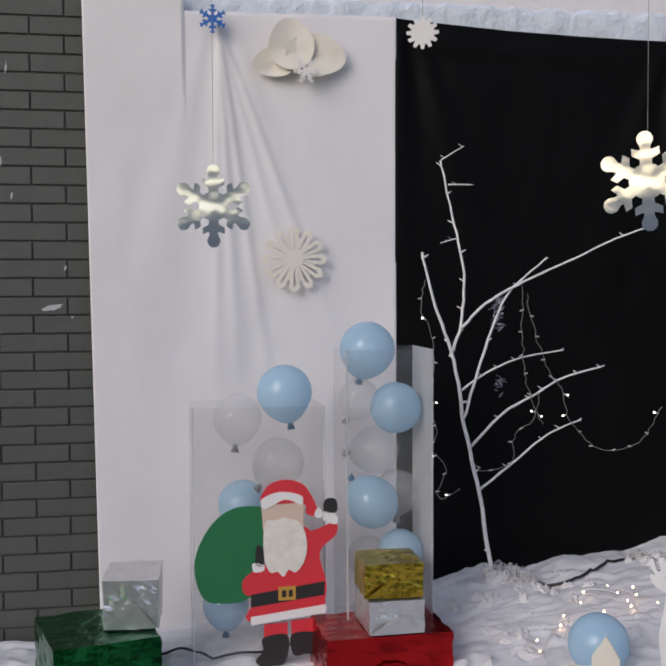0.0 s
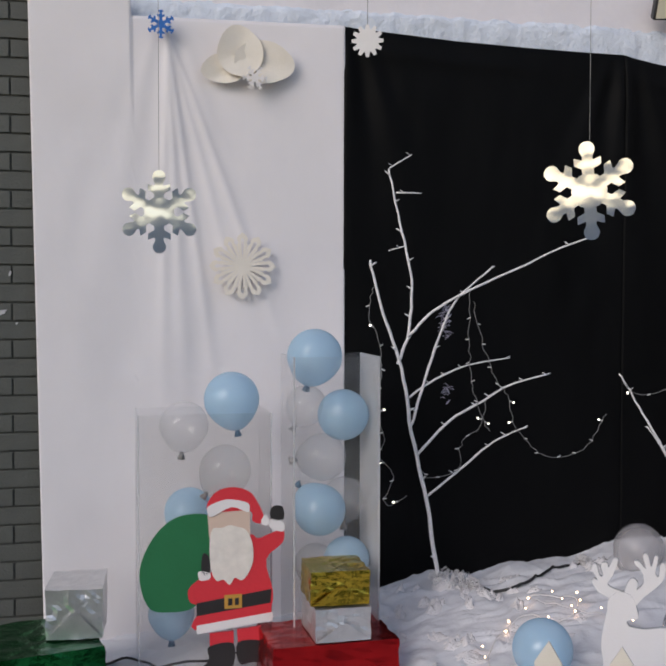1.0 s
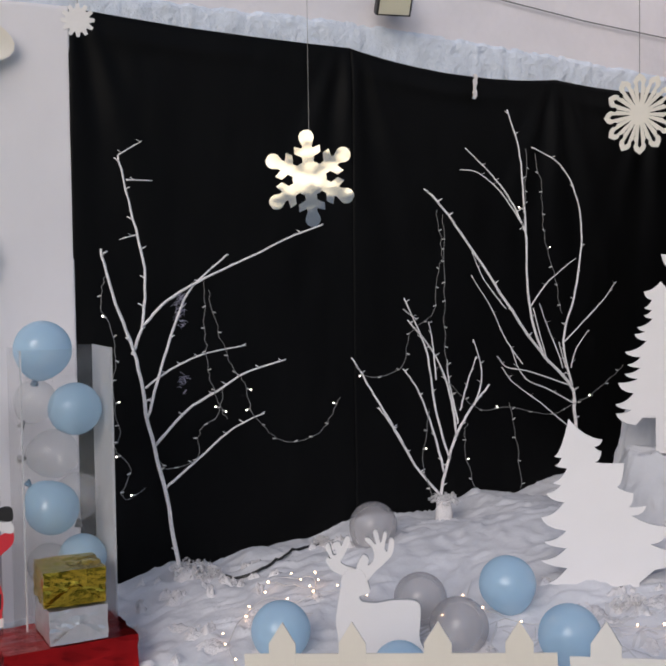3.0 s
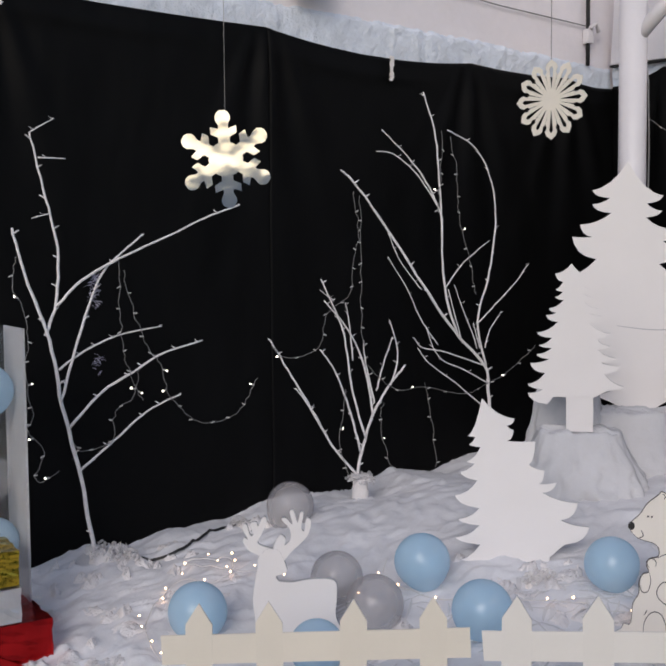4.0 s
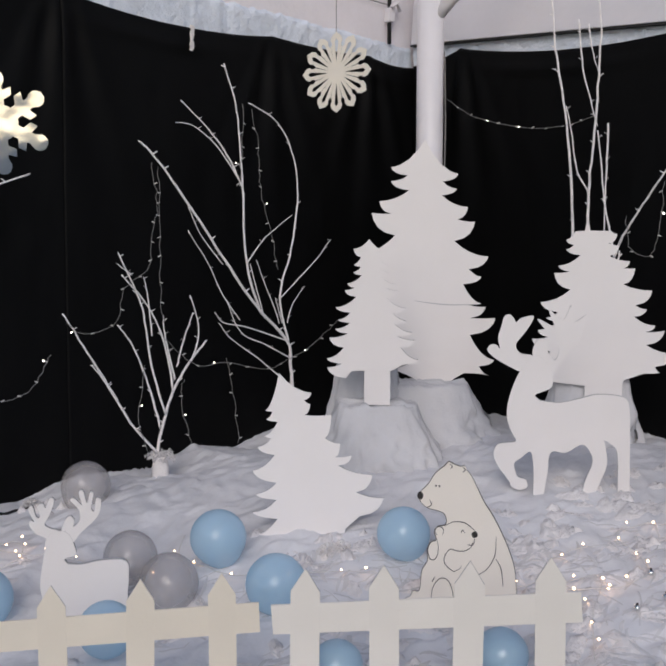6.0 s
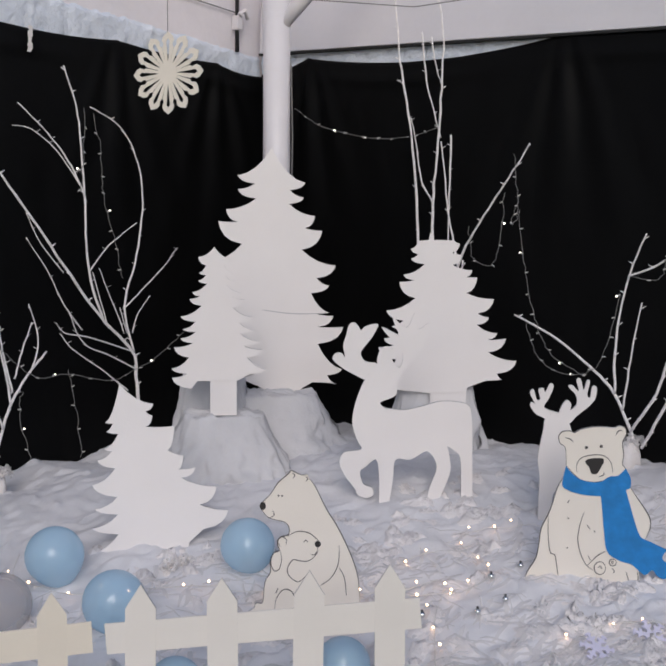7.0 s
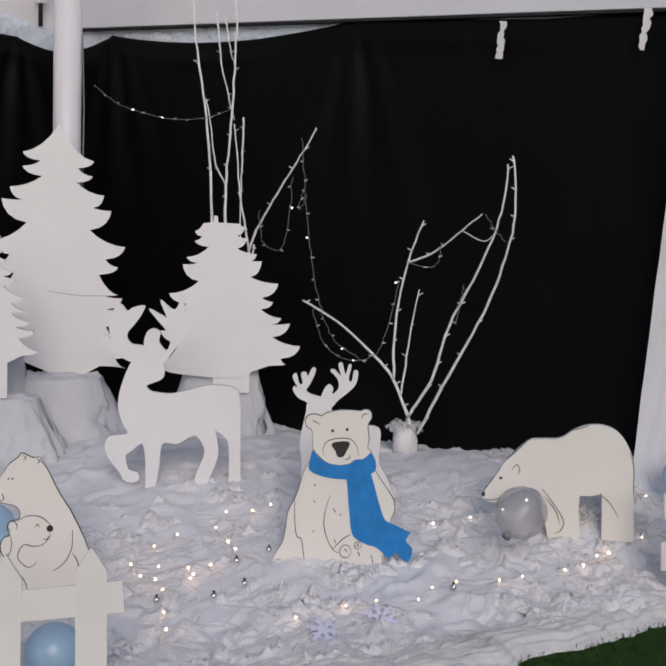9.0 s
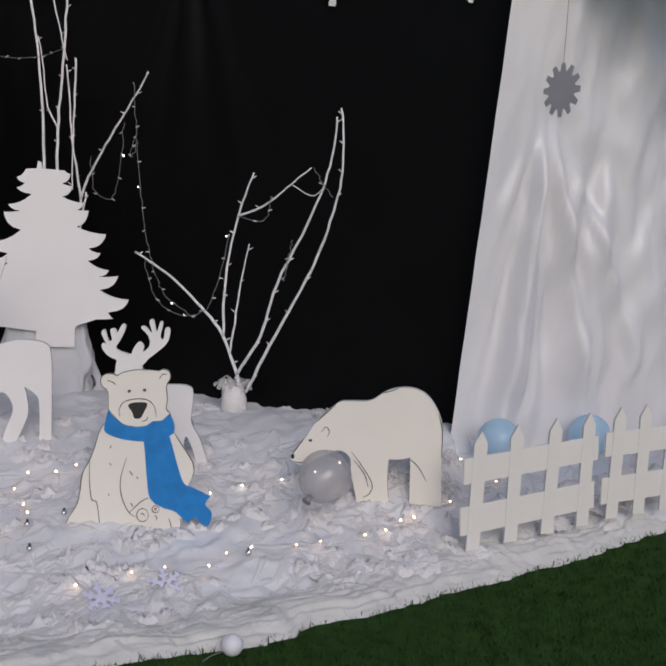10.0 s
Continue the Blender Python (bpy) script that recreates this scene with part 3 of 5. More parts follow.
light_string('x', 4.79, [(1.14, 1.63), (1.11, 1.4), (1.07, 1.23), (1.02, 1.08), (0.95, 0.98), (0.79, 0.9)])
light_string('x', 4.84, [(1.12, 1.12), (1.06, 0.97), (0.93, 0.9), (0.8, 0.92), (0.73, 1.01), (0.66, 1.26)])
light_string('x', 4.84, [(0.62, 1.34), (0.49, 1.33), (0.46, 1.43)])
light_string('x', 4.84, [(0.345, 1.26), (0.36, 1.2), (0.38, 1.09)])
light_string('x', 4.84, [(0.26, 1.55), (0.22, 1.49), (0.17, 1.44)])

# ---- post and overhead ----
post = base("support_post", pose(4.385, 2.275, 0.40), "round white steel post with a welded brace", "post")
part("shaft", tube(bmesh.new(), [(0, 0, 0), (0, 0, 0.6), (0, 0, 3.1)], 0.066, 0.066, 28), M_POST, post, smooth=True)
part("brace", tube(bmesh.new(), [(0.0, -0.03, 2.13), (0.10, -0.14, 2.30), (0.34, -0.40, 2.72)], 0.036, 0.036, 18), M_POST, post, smooth=True)
part("cable", tube(bmesh.new(), [(0.05, -0.05, 1.0), (0.055, -0.055, 1.6), (0.04, -0.06, 1.92), (0.07, -0.02, 2.0)], 0.004, 0.004, 6), M_WIRE, post)

bracket = base("pipe_bracket", pose(4.83, 3.03, 2.56), "small grey pipe bracket at the ledge end", "bracket")
part("pipe", tube(bmesh.new(), [(0, 0, 0.0), (0, 0, 0.25), (0, 0, 0.6)], 0.012, 0.012, 10), M_GAP, bracket, smooth=True)
part("clamp", box(bmesh.new(), (-0.022, -0.025, 0.12), (0.022, 0.02, 0.20), 0.006), M_POST, bracket)
part("elbow", tube(bmesh.new(), [(-0.01, -0.03, 0.2), (0.03, -0.035, 0.23), (0.05, -0.035, 0.18)], 0.014, 0.012, 10), M_POST, bracket, smooth=True)

lamp = base("flood_lamp", pose(2.985, 2.945, 2.70, 30, 0, -12), "square floodlight with black rim, switched off", "floodlight")
housing = part("housing", box(bmesh.new(), (-0.085, 0.0, 0.0), (0.085, 0.05, 0.14), 0.008), M_LAMPBODY, lamp)
part("glass", box(bmesh.new(), (-0.074, -0.004, 0.01), (0.074, -0.001, 0.13)), M_LAMPFACE, housing, "pale yellow lamp glass")
part("mount", box(bmesh.new(), (-0.03, 0.045, 0.03), (0.03, 0.16, 0.07), 0.004), M_LAMPBODY, lamp)
part("arm", tube(bmesh.new(), [(0.09, 0.03, 0.03), (0.12, 0.10, 0.05), (0.10, 0.18, 0.08)], 0.008, 0.008, 8), M_POST, lamp)

part_wire = tagged(part("overhead_wire", tube(bmesh.new(), [(4.45, 2.2, 2.66), (4.6, 1.6, 2.56), (4.75, 0.9, 2.58), (4.88, 0.2, 2.72)], 0.0025, 0.0025, 5), M_WIRE), "thin grey wire slung before the fascia", "wire")
tagged(part("overhead_wire", tube(bmesh.new(), [(3.2, 3.045, 2.93), (3.7, 3.04, 2.87), (4.2, 3.04, 2.82), (4.82, 3.04, 2.78)], 0.0035, 0.0035, 5), M_WIRE), "grey cable along the plaster wall", "wire")


MIRROR_TWO = (1.70, 1.162, 1.736)


# ---- flakes, flower, icicles ----
def flake_arm_points(r, arms, knob):
    """Outline of a snowflake with side barbs and round knobs."""
    out = []
    for k in range(arms):
        a = 2 * math.pi * k / arms
        step = math.pi / arms
        shape = [(-step, 0.30), (-0.36, 0.34), (-0.25, 0.44)] if knob else [(-step, 0.30)]
        half = [(0.33, 0.12), (0.44, 0.12), (0.52, 0.27), (0.67, 0.27), (0.62, 0.11), (0.68, 0.10)] if knob else [(0.30, 0.10), (0.46, 0.10), (0.56, 0.26), (0.68, 0.26), (0.64, 0.09), (0.72, 0.085)]
        if knob:
            tip = [(0.68 + 0.16 * (1 - math.cos(w)), 0.16 * math.sin(w)) for w in (0.9, 1.35, 1.8, 2.3, 2.8)]
        else:
            tip = [(0.86, 0.07), (0.84, 0.17), (0.93, 0.17), (0.97, 0.07)]
        side = half + tip
        ring = [(x, -y) for x, y in side] + [(x, y) for x, y in side[::-1]]
        out.append(((0.36 if knob else 0.27) * math.cos(a - step), (0.36 if knob else 0.27) * math.sin(a - step)))
        out += [(x * math.cos(a) - y * math.sin(a), x * math.sin(a) + y * math.cos(a)) for x, y in ring]
    return [(r * x, r * y) for x, y in out]


def snowflake(at, r, mat, label, turn=0.0, tilt=0.0, knob=True, thread=0.0, spin=90):
    f = base("hanging_snowflake", pose(*at, tilt, 0, turn), label, "snowflake", "hanging flakes")
    bm = plate(bmesh.new(), flake_arm_points(r, 6, knob), 0.003)
    bmesh.ops.rotate(bm, verts=bm.verts, cent=(0, 0, 0), matrix=Matrix.Rotation(radians(spin), 3, "Y"))
    part("flake", bm, mat, f)
    if thread:
        part("thread", tube(bmesh.new(), [(0, 0.001, r * 0.97), (0, 0.001 + thread * math.sin(math.radians(tilt)), r + thread * math.cos(math.radians(tilt)))], 0.0009, 0.0009, 4), M_WIRE, f)
    return f


snowflake((0.63, 1.67, 1.70), 0.118, M_MIRROR, "mirrored snowflake hung on a thread", -10, 1.5, True, 1.5)
snowflake(MIRROR_TWO, 0.128, M_MIRROR, "mirrored snowflake hung on a fine thread", -33, 2.0, True, 1.314, 86)
snowflake((0.716, 2.93, 2.548), 0.058, M_BLUEFELT, "blue foam snowflake pinned to the sheet", 0, 0, False)


def doily(at, r, mat, label, turn, thread, holes=True, name="paper_rosette"):
    """A cut rosette of twelve petals, each with a slot."""
    d = base(name, pose(*at, 0, 0, turn), label, "paper rosette", "hanging flakes")
    for k in range(12):
        a = 2 * math.pi * k / 12
        bm = bmesh.new()
        h = math.pi / 12
        if holes:
            left = [(0.22, -0.058), (0.62, -0.155), (0.70, -0.125), (0.80, -0.17), (0.90, -0.13), (1.0, 0.0), (0.84, 0.0), (0.77, -0.055), (0.72, -0.05), (0.30, -0.008), (0.22, 0.0)]
            plate(bm, [(r * x, r * y) for x, y in left], 0.002)
            plate(bm, [(r * x, -r * y) for x, y in left[::-1]], 0.002)
        else:
            plate(bm, [(r * x, r * y) for x, y in ((0.2, -0.055), (0.66, -0.16), (0.82, -0.13), (1.0, -0.1), (1.0, 0.1), (0.82, 0.13), (0.66, 0.16), (0.2, 0.055))], 0.002)
        bmesh.ops.rotate(bm, verts=bm.verts, cent=(0, 0, 0), matrix=Matrix.Rotation(-a, 3, "Y"))
        part("petal", bm, mat, d)
    hub = 0.27 if holes else 0.72
    bm = plate(bmesh.new(), [(hub * r * math.cos(2 * math.pi * k / 24), hub * r * math.sin(2 * math.pi * k / 24)) for k in range(24)], 0.0024, -0.0006)
    part("centre", bm, mat, d)
    if thread:
        part("thread", tube(bmesh.new(), [(0, 0, r), (0, 0, r + thread)], 0.0009, 0.0009, 4), M_WIRE, d)
    return d


doily((1.045, 2.945, 1.585), 0.138, M_PAPER, "cream cut-paper rosette pinned to the sheet", 0, 0)
doily((2.342, 0.627, 1.863), 0.099, M_PAPER, "cream cut-paper rosette hung on a thread", -72, 1.5)
doily((4.62, -0.80, 1.82), 0.085, M_GREYPAPER, "grey backlit paper rosette hung on a thread", -118, 0.9, False)

doily((1.05, 0.95, 2.035), 0.036, M_WHITEPAPER, "small white foam snowflake on a thread", -20, 1.0, False)

flower = base("paper_flower", pose(1.06, 2.968, 2.42), "large cream paper flower with layered petals", "paper flower")
for k, (dx, dz, a, w, h) in enumerate(((-0.085, -0.03, 200, 0.085, 0.062), (0.065, 0.0, 350, 0.115, 0.09), (-0.025, 0.03, 100, 0.095, 0.095))):
    bm = bmesh.new()
    rows = []
    for i in range(9):
        ring = []
        for j in range(24):
            t = 2 * math.pi * j / 24
            q = i / 8
            point = 1 + 0.22 * max(0.0, math.cos(t - radians(a))) ** 6
            x, z = w * q * math.cos(t) * point, h * q * math.sin(t) * point
            ring.append(bm.verts.new((dx + x, -0.012 - 0.008 * k - 0.012 * q * q + 0.006 * math.cos(3 * t + k) * q, dz + z)))
        rows.append(ring)
    for a0, a1 in zip(rows, rows[1:]):
        for j in range(24):
            bm.faces.new((a0[j], a0[(j + 1) % 24], a1[(j + 1) % 24], a1[j]))
    part("petal", bm, M_PAPER, flower, smooth=True)
bm = plate(bmesh.new(), flake_arm_points(0.052, 6, False), 0.003, -0.075)
part("centre_flake", bm, M_WHITEPAPER, flower, m=Matrix.Translation((0.03, 0, -0.075)))


def icicle(at, length, turn):
    """A thin curled strip of white foam."""
    rnd = random.Random(int(at[1] * 50))
    n = 12
    left = [(-0.012 * (1 - 0.75 * i / n) + rnd.uniform(-0.009, 0.006), -length * i / n) for i in range(n + 1)]
    right = [(0.012 * (1 - 0.75 * i / n) + rnd.uniform(-0.006, 0.009) + 0.03 * i / n * 0.4, -length * i / n) for i in range(n + 1)]
    ob = part("foam_icicle", plate(bmesh.new(), left + right[::-1], 0.006), M_WHITEPAPER)
    ob.matrix_world = pose(*at, 0, 8, turn)
    tagged(ob, "ragged white foam icicle hung at the cloth top", "icicle", "foam icicles")


for x, y, z in ((0.63, 1.67, 3.31), (1.70, 1.162, 3.164), (1.05, 0.95, 3.06), (2.346, 0.627, 3.42)):
    ob = part("hanging_line", tube(bmesh.new(), [(x, 3.07, z), (x, (y + 3.07) / 2, z - 0.004), (x, y - 0.04, z)], 0.002, 0.002, 5), M_WIRE)
    tagged(ob, "thin grey line from the wall that carries a flake", "line", "hanging lines")
ob = part("hanging_line", tube(bmesh.new(), [(4.95, -0.8, 2.80), (4.75, -0.8, 2.803), (4.60, -0.8, 2.80)], 0.002, 0.002, 5), M_WIRE)
tagged(ob, "thin grey line from the fascia that carries a rosette", "line", "hanging lines")

icicle((3.45, 2.95, 2.47), 0.12, 10)
icicle((4.94, 0.27, 2.335), 0.15, -90)
icicle((4.94, -0.33, 2.325), 0.155, -80)


# ---- boards ----
def lobes(side, start):
    """One edge of a board pine, downwards: each tier is (tip x, tip z, notch x, notch z); tips curl up, bellies are round."""
    out, (px, pz) = [], start
    for tx, tz, nx, nz in side:
        dx = tx - px
        for t in (0.25, 0.5, 0.75, 0.92):
            cx, cz = px + 0.45 * dx, min(pz, tz) - 0.04 * abs(dx) + 0.12 * max(pz - tz, 0)
            out.append(((1 - t) ** 2 * px + 2 * t * (1 - t) * cx + t * t * tx, (1 - t) ** 2 * pz + 2 * t * (1 - t) * cz + t * t * tz))
        out.append((tx, tz))
        cx, cz = tx - 0.12 * (tx - nx), nz + 0.12 * (tz - nz)
        for t in (0.2, 0.45, 0.7):
            out.append(((1 - t) ** 2 * tx + 2 * t * (1 - t) * cx + t * t * nx, (1 - t) ** 2 * tz + 2 * t * (1 - t) * cz + t * t * nz))
        out.append((nx, nz))
        px, pz = nx, nz
    return out


BIG = ([(0.016, 1.183)],
       [(0.177, 1.02, 0.102, 0.984), (0.171, 0.949, 0.098, 0.918), (0.224, 0.862, 0.176, 0.803), (0.259, 0.791, 0.16, 0.699), (0.324, 0.625, 0.232, 0.563), (0.293, 0.528, 0.205, 0.491), (0.294, 0.398, 0.232, 0.392), (0.314, 0.382, 0.239, 0.328), (0.362, 0.328, 0.239, 0.246), (0.357, 0.125, 0.285, 0.095), (0.332, 0.05, 0.213, 0.061)],
       [(-0.145, 1.052, -0.064, 1.013), (-0.145, 0.986, -0.058, 0.942), (-0.201, 0.89, -0.145, 0.83), (-0.238, 0.833, -0.125, 0.725), (-0.285, 0.64, -0.20, 0.575), (-0.26, 0.53, -0.18, 0.49), (-0.28, 0.385, -0.21, 0.33), (-0.31, 0.30, -0.22, 0.24), (-0.30, 0.13, -0.16, 0.09)],
       [(0.13, 0.012), (0.059, 0.031), (0.018, 0.008), (-0.053, 0.045)])
NARROW = ([(-0.016, 0.723)],
          [(0.05, 0.675, 0.025, 0.645), (0.058, 0.614, 0.03, 0.60), (0.07, 0.578, 0.035, 0.562), (0.095, 0.53, 0.06, 0.51), (0.11, 0.50, 0.06, 0.468), (0.145, 0.425, 0.09, 0.40), (0.145, 0.37, 0.095, 0.355), (0.17, 0.32, 0.11, 0.30), (0.185, 0.285, 0.125, 0.25), (0.20, 0.20, 0.13, 0.178)],
          [(-0.084, 0.681, -0.052, 0.645), (-0.082, 0.614, -0.052, 0.603), (-0.084, 0.581, -0.048, 0.567), (-0.11, 0.532, -0.079, 0.513), (-0.122, 0.502, -0.072, 0.473), (-0.16, 0.427, -0.097, 0.404), (-0.151, 0.373, -0.097, 0.36), (-0.161, 0.333, -0.107, 0.313), (-0.188, 0.294, -0.125, 0.251), (-0.199, 0.203, -0.134, 0.181), (-0.197, 0.163, -0.116, 0.117)],
          [(0.138, 0.181), (0.09, 0.155), (0.078, 0.15), (-0.035, 0.15), (-0.09, 0.15)])
SMALL = ([(-0.167, 0.656)],
         [(-0.044, 0.583, -0.072, 0.555), (-0.047, 0.54, -0.07, 0.498), (0.034, 0.5, 0.01, 0.412), (0.068, 0.393, 0.05, 0.342), (0.112, 0.349, 0.061, 0.31), (0.19, 0.278, 0.128, 0.212), (0.232, 0.192, 0.144, 0.124)],
         [(-0.217, 0.514, -0.19, 0.51), (-0.213, 0.482, -0.17, 0.472), (-0.221, 0.418, -0.191, 0.41), (-0.244, 0.377, -0.179, 0.347), (-0.262, 0.288, -0.17, 0.243), (-0.25, 0.2, -0.169, 0.179), (-0.26, 0.131, -0.165, 0.108), (-0.267, 0.039, -0.159, 0.037), (-0.279, -0.017, -0.15, -0.003)],
         [(0.09, 0.075), (0.085, 0.02), (0.06, 0.0), (-0.05, -0.01)])
STUMP = ([(-0.081, 0.747), (-0.039, 0.751), (-0.034, 0.783), (-0.021, 0.779), (-0.016, 0.751), (0.074, 0.749)],
         [(0.099, 0.736, 0.065, 0.695), (0.109, 0.686, 0.068, 0.64), (0.155, 0.618, 0.129, 0.587), (0.178, 0.586, 0.13, 0.516), (0.253, 0.49, 0.182, 0.425), (0.232, 0.408, 0.179, 0.374), (0.269, 0.337, 0.227, 0.308), (0.309, 0.314, 0.232, 0.251), (0.357, 0.214, 0.271, 0.156), (0.294, 0.131, 0.224, 0.125)],
         [(-0.118, 0.712, -0.086, 0.688), (-0.118, 0.669, -0.057, 0.643), (-0.151, 0.597, -0.103, 0.571), (-0.169, 0.564, -0.097, 0.491), (-0.225, 0.435, -0.149, 0.39), (-0.20, 0.365, -0.148, 0.35), (-0.235, 0.31, -0.19, 0.28), (-0.26, 0.27, -0.18, 0.215), (-0.262, 0.123, -0.181, 0.08)],
         [(0.14, 0.094), (0.13, 0.07), (-0.03, 0.066)])


def board_pine(m, shape, label, trunk=None, seam=False, thick=0.02):
    """shape: the top, the tiers of the one edge, those of the other, and the foot."""
    top, right, left, foot = shape
    t = base("board_pine", m, label, "board tree", "board pines")
    pts = top + lobes(right, top[-1]) + foot + lobes(left, top[0])[::-1]
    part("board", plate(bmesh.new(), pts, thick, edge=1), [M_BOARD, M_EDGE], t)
    if trunk:
        a, b, z = trunk
        part("trunk", plate(bmesh.new(), [(a, 0), (b, 0), (b, z), (a, z)], thick - 0.006, 0.004, edge=1), [M_BOARD, M_EDGE], t)
    if seam:
        part("seam", stroke(bmesh.new(), [(-0.03, 0.41), (0.12, 0.392), (0.27, 0.394)], 0.005, -0.0012), M_EDGE, t)
    return t


board_pine(pose(4.22, 2.165, 0.745, -2, 0, -44), BIG, "tall white foam-board pine with a glued joint", seam=True)
board_pine(pose(3.70, 1.945, 0.728, 0, 0, -44), NARROW, "narrow white foam-board pine on a short trunk", (-0.035, 0.078, 0.17))
board_pine(pose(3.08, 1.556, 0.295, -8, 0, -44), SMALL, "small leaning white foam-board pine in the snow")
board_pine(pose(4.473, 1.355, 0.74, -2, 0, -50), STUMP, "white foam-board pine with a flat cut top", (-0.027, 0.135, 0.09))

BIG_BODY = [(-0.223, 0.672), (-0.261, 0.592), (-0.288, 0.499), (-0.294, 0.419), (-0.269, 0.339), (-0.246, 0.285), (-0.337, 0.268), (-0.361, 0.21), (-0.332, 0.14), (-0.279, 0.071), (-0.263, 0.037), (-0.22, 0.02), (-0.18, 0.038), (-0.188, 0.078), (-0.233, 0.095), (-0.25, 0.165), (-0.218, 0.193), (-0.166, 0.231), (-0.148, 0.143), (-0.147, -0.02, 1), (-0.094, -0.02, 1), (-0.073, 0.121), (-0.059, 0.232), (0.02, 0.233), (0.107, 0.28),
            (0.154, 0.227), (0.158, 0.17), (0.122, 0.076), (0.112, 0.0, 1), (0.169, 0.0, 1), (0.203, 0.078), (0.235, 0.171), (0.23, 0.252), (0.216, 0.309, 1), (0.268, 0.275), (0.291, 0.218), (0.294, 0.0, 1), (0.356, 0.0, 1), (0.351, 0.312), (0.345, 0.472), (0.315, 0.538), (0.184, 0.551), (0.093, 0.527), (-0.02, 0.501), (-0.12, 0.510, 1), (-0.147, 0.54), (-0.075, 0.572), (-0.055, 0.608), (-0.07, 0.69), (-0.15, 0.755)]
BIG_ANTLERS = ([(-0.20, 0.66), (-0.295, 0.695), (-0.365, 0.736), (-0.403, 0.774), (-0.388, 0.804), (-0.354, 0.804), (-0.337, 0.785), (-0.347, 0.844), (-0.332, 0.901), (-0.316, 0.958), (-0.287, 0.969), (-0.264, 0.947), (-0.252, 0.928), (-0.226, 0.951), (-0.162, 0.963), (-0.18, 0.913), (-0.211, 0.867), (-0.252, 0.81), (-0.228, 0.762), (-0.16, 0.745)],
               [(-0.16, 0.74), (-0.151, 0.82), (-0.115, 0.844), (-0.079, 0.824), (-0.085, 0.775), (-0.045, 0.73), (-0.026, 0.793), (-0.059, 0.846), (-0.143, 0.946), (-0.065, 0.912), (-0.049, 0.905), (-0.082, 0.996), (-0.007, 0.945), (0.033, 1.022), (0.052, 0.937), (0.113, 0.971), (0.098, 0.895), (0.068, 0.819), (0.007, 0.752), (-0.07, 0.66)])
LOW_BODY = [(-0.155, 0.73), (-0.165, 0.66), (-0.185, 0.56), (-0.20, 0.45), (-0.185, 0.32), (-0.19, 0.15), (-0.19, -0.08, 1), (-0.12, -0.08, 1), (-0.10, 0.15), (-0.07, 0.235), (0.08, 0.25), (0.20, 0.26), (0.235, 0.20), (0.22, 0.10), (0.22, -0.08, 1), (0.29, -0.08, 1), (0.30, 0.10), (0.31, 0.24), (0.36, 0.16), (0.40, 0.02, 1), (0.47, 0.05, 1), (0.41, 0.22), (0.345, 0.34), (0.35, 0.47), (0.335, 0.575), (0.19, 0.585), (0.06, 0.565), (-0.03, 0.572, 1), (-0.045, 0.605), (0.02, 0.625), (0.018, 0.67), (-0.02, 0.755), (-0.09, 0.775)]
LOW_ANTLERS = ([(-0.10, 0.70), (-0.17, 0.738), (-0.222, 0.764), (-0.258, 0.815), (-0.25, 0.842), (-0.228, 0.835), (-0.262, 0.905), (-0.238, 0.93), (-0.215, 0.862), (-0.192, 0.865), (-0.205, 0.93), (-0.172, 0.94), (-0.158, 0.915), (-0.128, 0.972), (-0.103, 0.955), (-0.135, 0.87), (-0.165, 0.815), (-0.13, 0.79), (-0.08, 0.77)],
               [(-0.06, 0.76), (-0.045, 0.825), (-0.012, 0.862), (0.018, 0.835), (0.012, 0.795), (0.052, 0.835), (0.045, 0.90), (-0.005, 0.955), (0.022, 0.965), (0.066, 0.925), (0.048, 1.0), (0.075, 1.01), (0.098, 0.935), (0.118, 1.0), (0.138, 0.99), (0.122, 0.905), (0.142, 0.885), (0.155, 0.96), (0.185, 0.95), (0.172, 0.87), (0.12, 0.81), (0.055, 0.755), (0.0, 0.70)])


def deer(m, s, label, body, antlers, narrow=1.0, shift=0.0):
    """A board reindeer of height about s with its two antlers."""
    d = base("board_deer", m, label, "board deer", "board deer")
    pts = [(s * narrow * (p.x + shift), s * p.y) for p in spline(body, 4)]
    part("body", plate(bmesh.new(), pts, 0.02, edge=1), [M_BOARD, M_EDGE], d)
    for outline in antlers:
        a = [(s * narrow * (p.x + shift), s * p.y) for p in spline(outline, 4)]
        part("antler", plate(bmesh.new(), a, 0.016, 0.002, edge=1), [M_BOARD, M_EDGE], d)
    return d


deer(pose(3.942, 1.109, 0.445, 0, 0, -50), 0.735, "large white foam-board reindeer with a raised foreleg", BIG_BODY, BIG_ANTLERS)
deer(pose(4.19, 0.464, 0.42, 0, 0, -56), 0.545, "white foam-board reindeer behind the scarf bear", LOW_BODY, LOW_ANTLERS, 1.0, -0.118)
deer(pose(2.12, 1.66, 0.10, 0, 0, -32), 0.54, "small white foam-board reindeer among balloons", LOW_BODY, LOW_ANTLERS, 0.94)


def lines(parent, s, strokes, ox=0.0, oz=0.0, width=0.0045):
    for pts in strokes:
        part("drawn_line", stroke(bmesh.new(), [(ox + s * x, oz + s * z) for x, z in pts], width, -0.0012), M_LINE, parent)


def spot(parent, name, pts, mat, y=-0.002):
    part(name, plate(bmesh.new(), spline(pts, 5), 0.003, y), mat, parent)


def disc(x, z, rx, rz=None):
    rz = rz or rx
    return [(x + rx * math.cos(a), z + rz * math.sin(a)) for a in [k * math.pi / 4 for k in range(8)]]


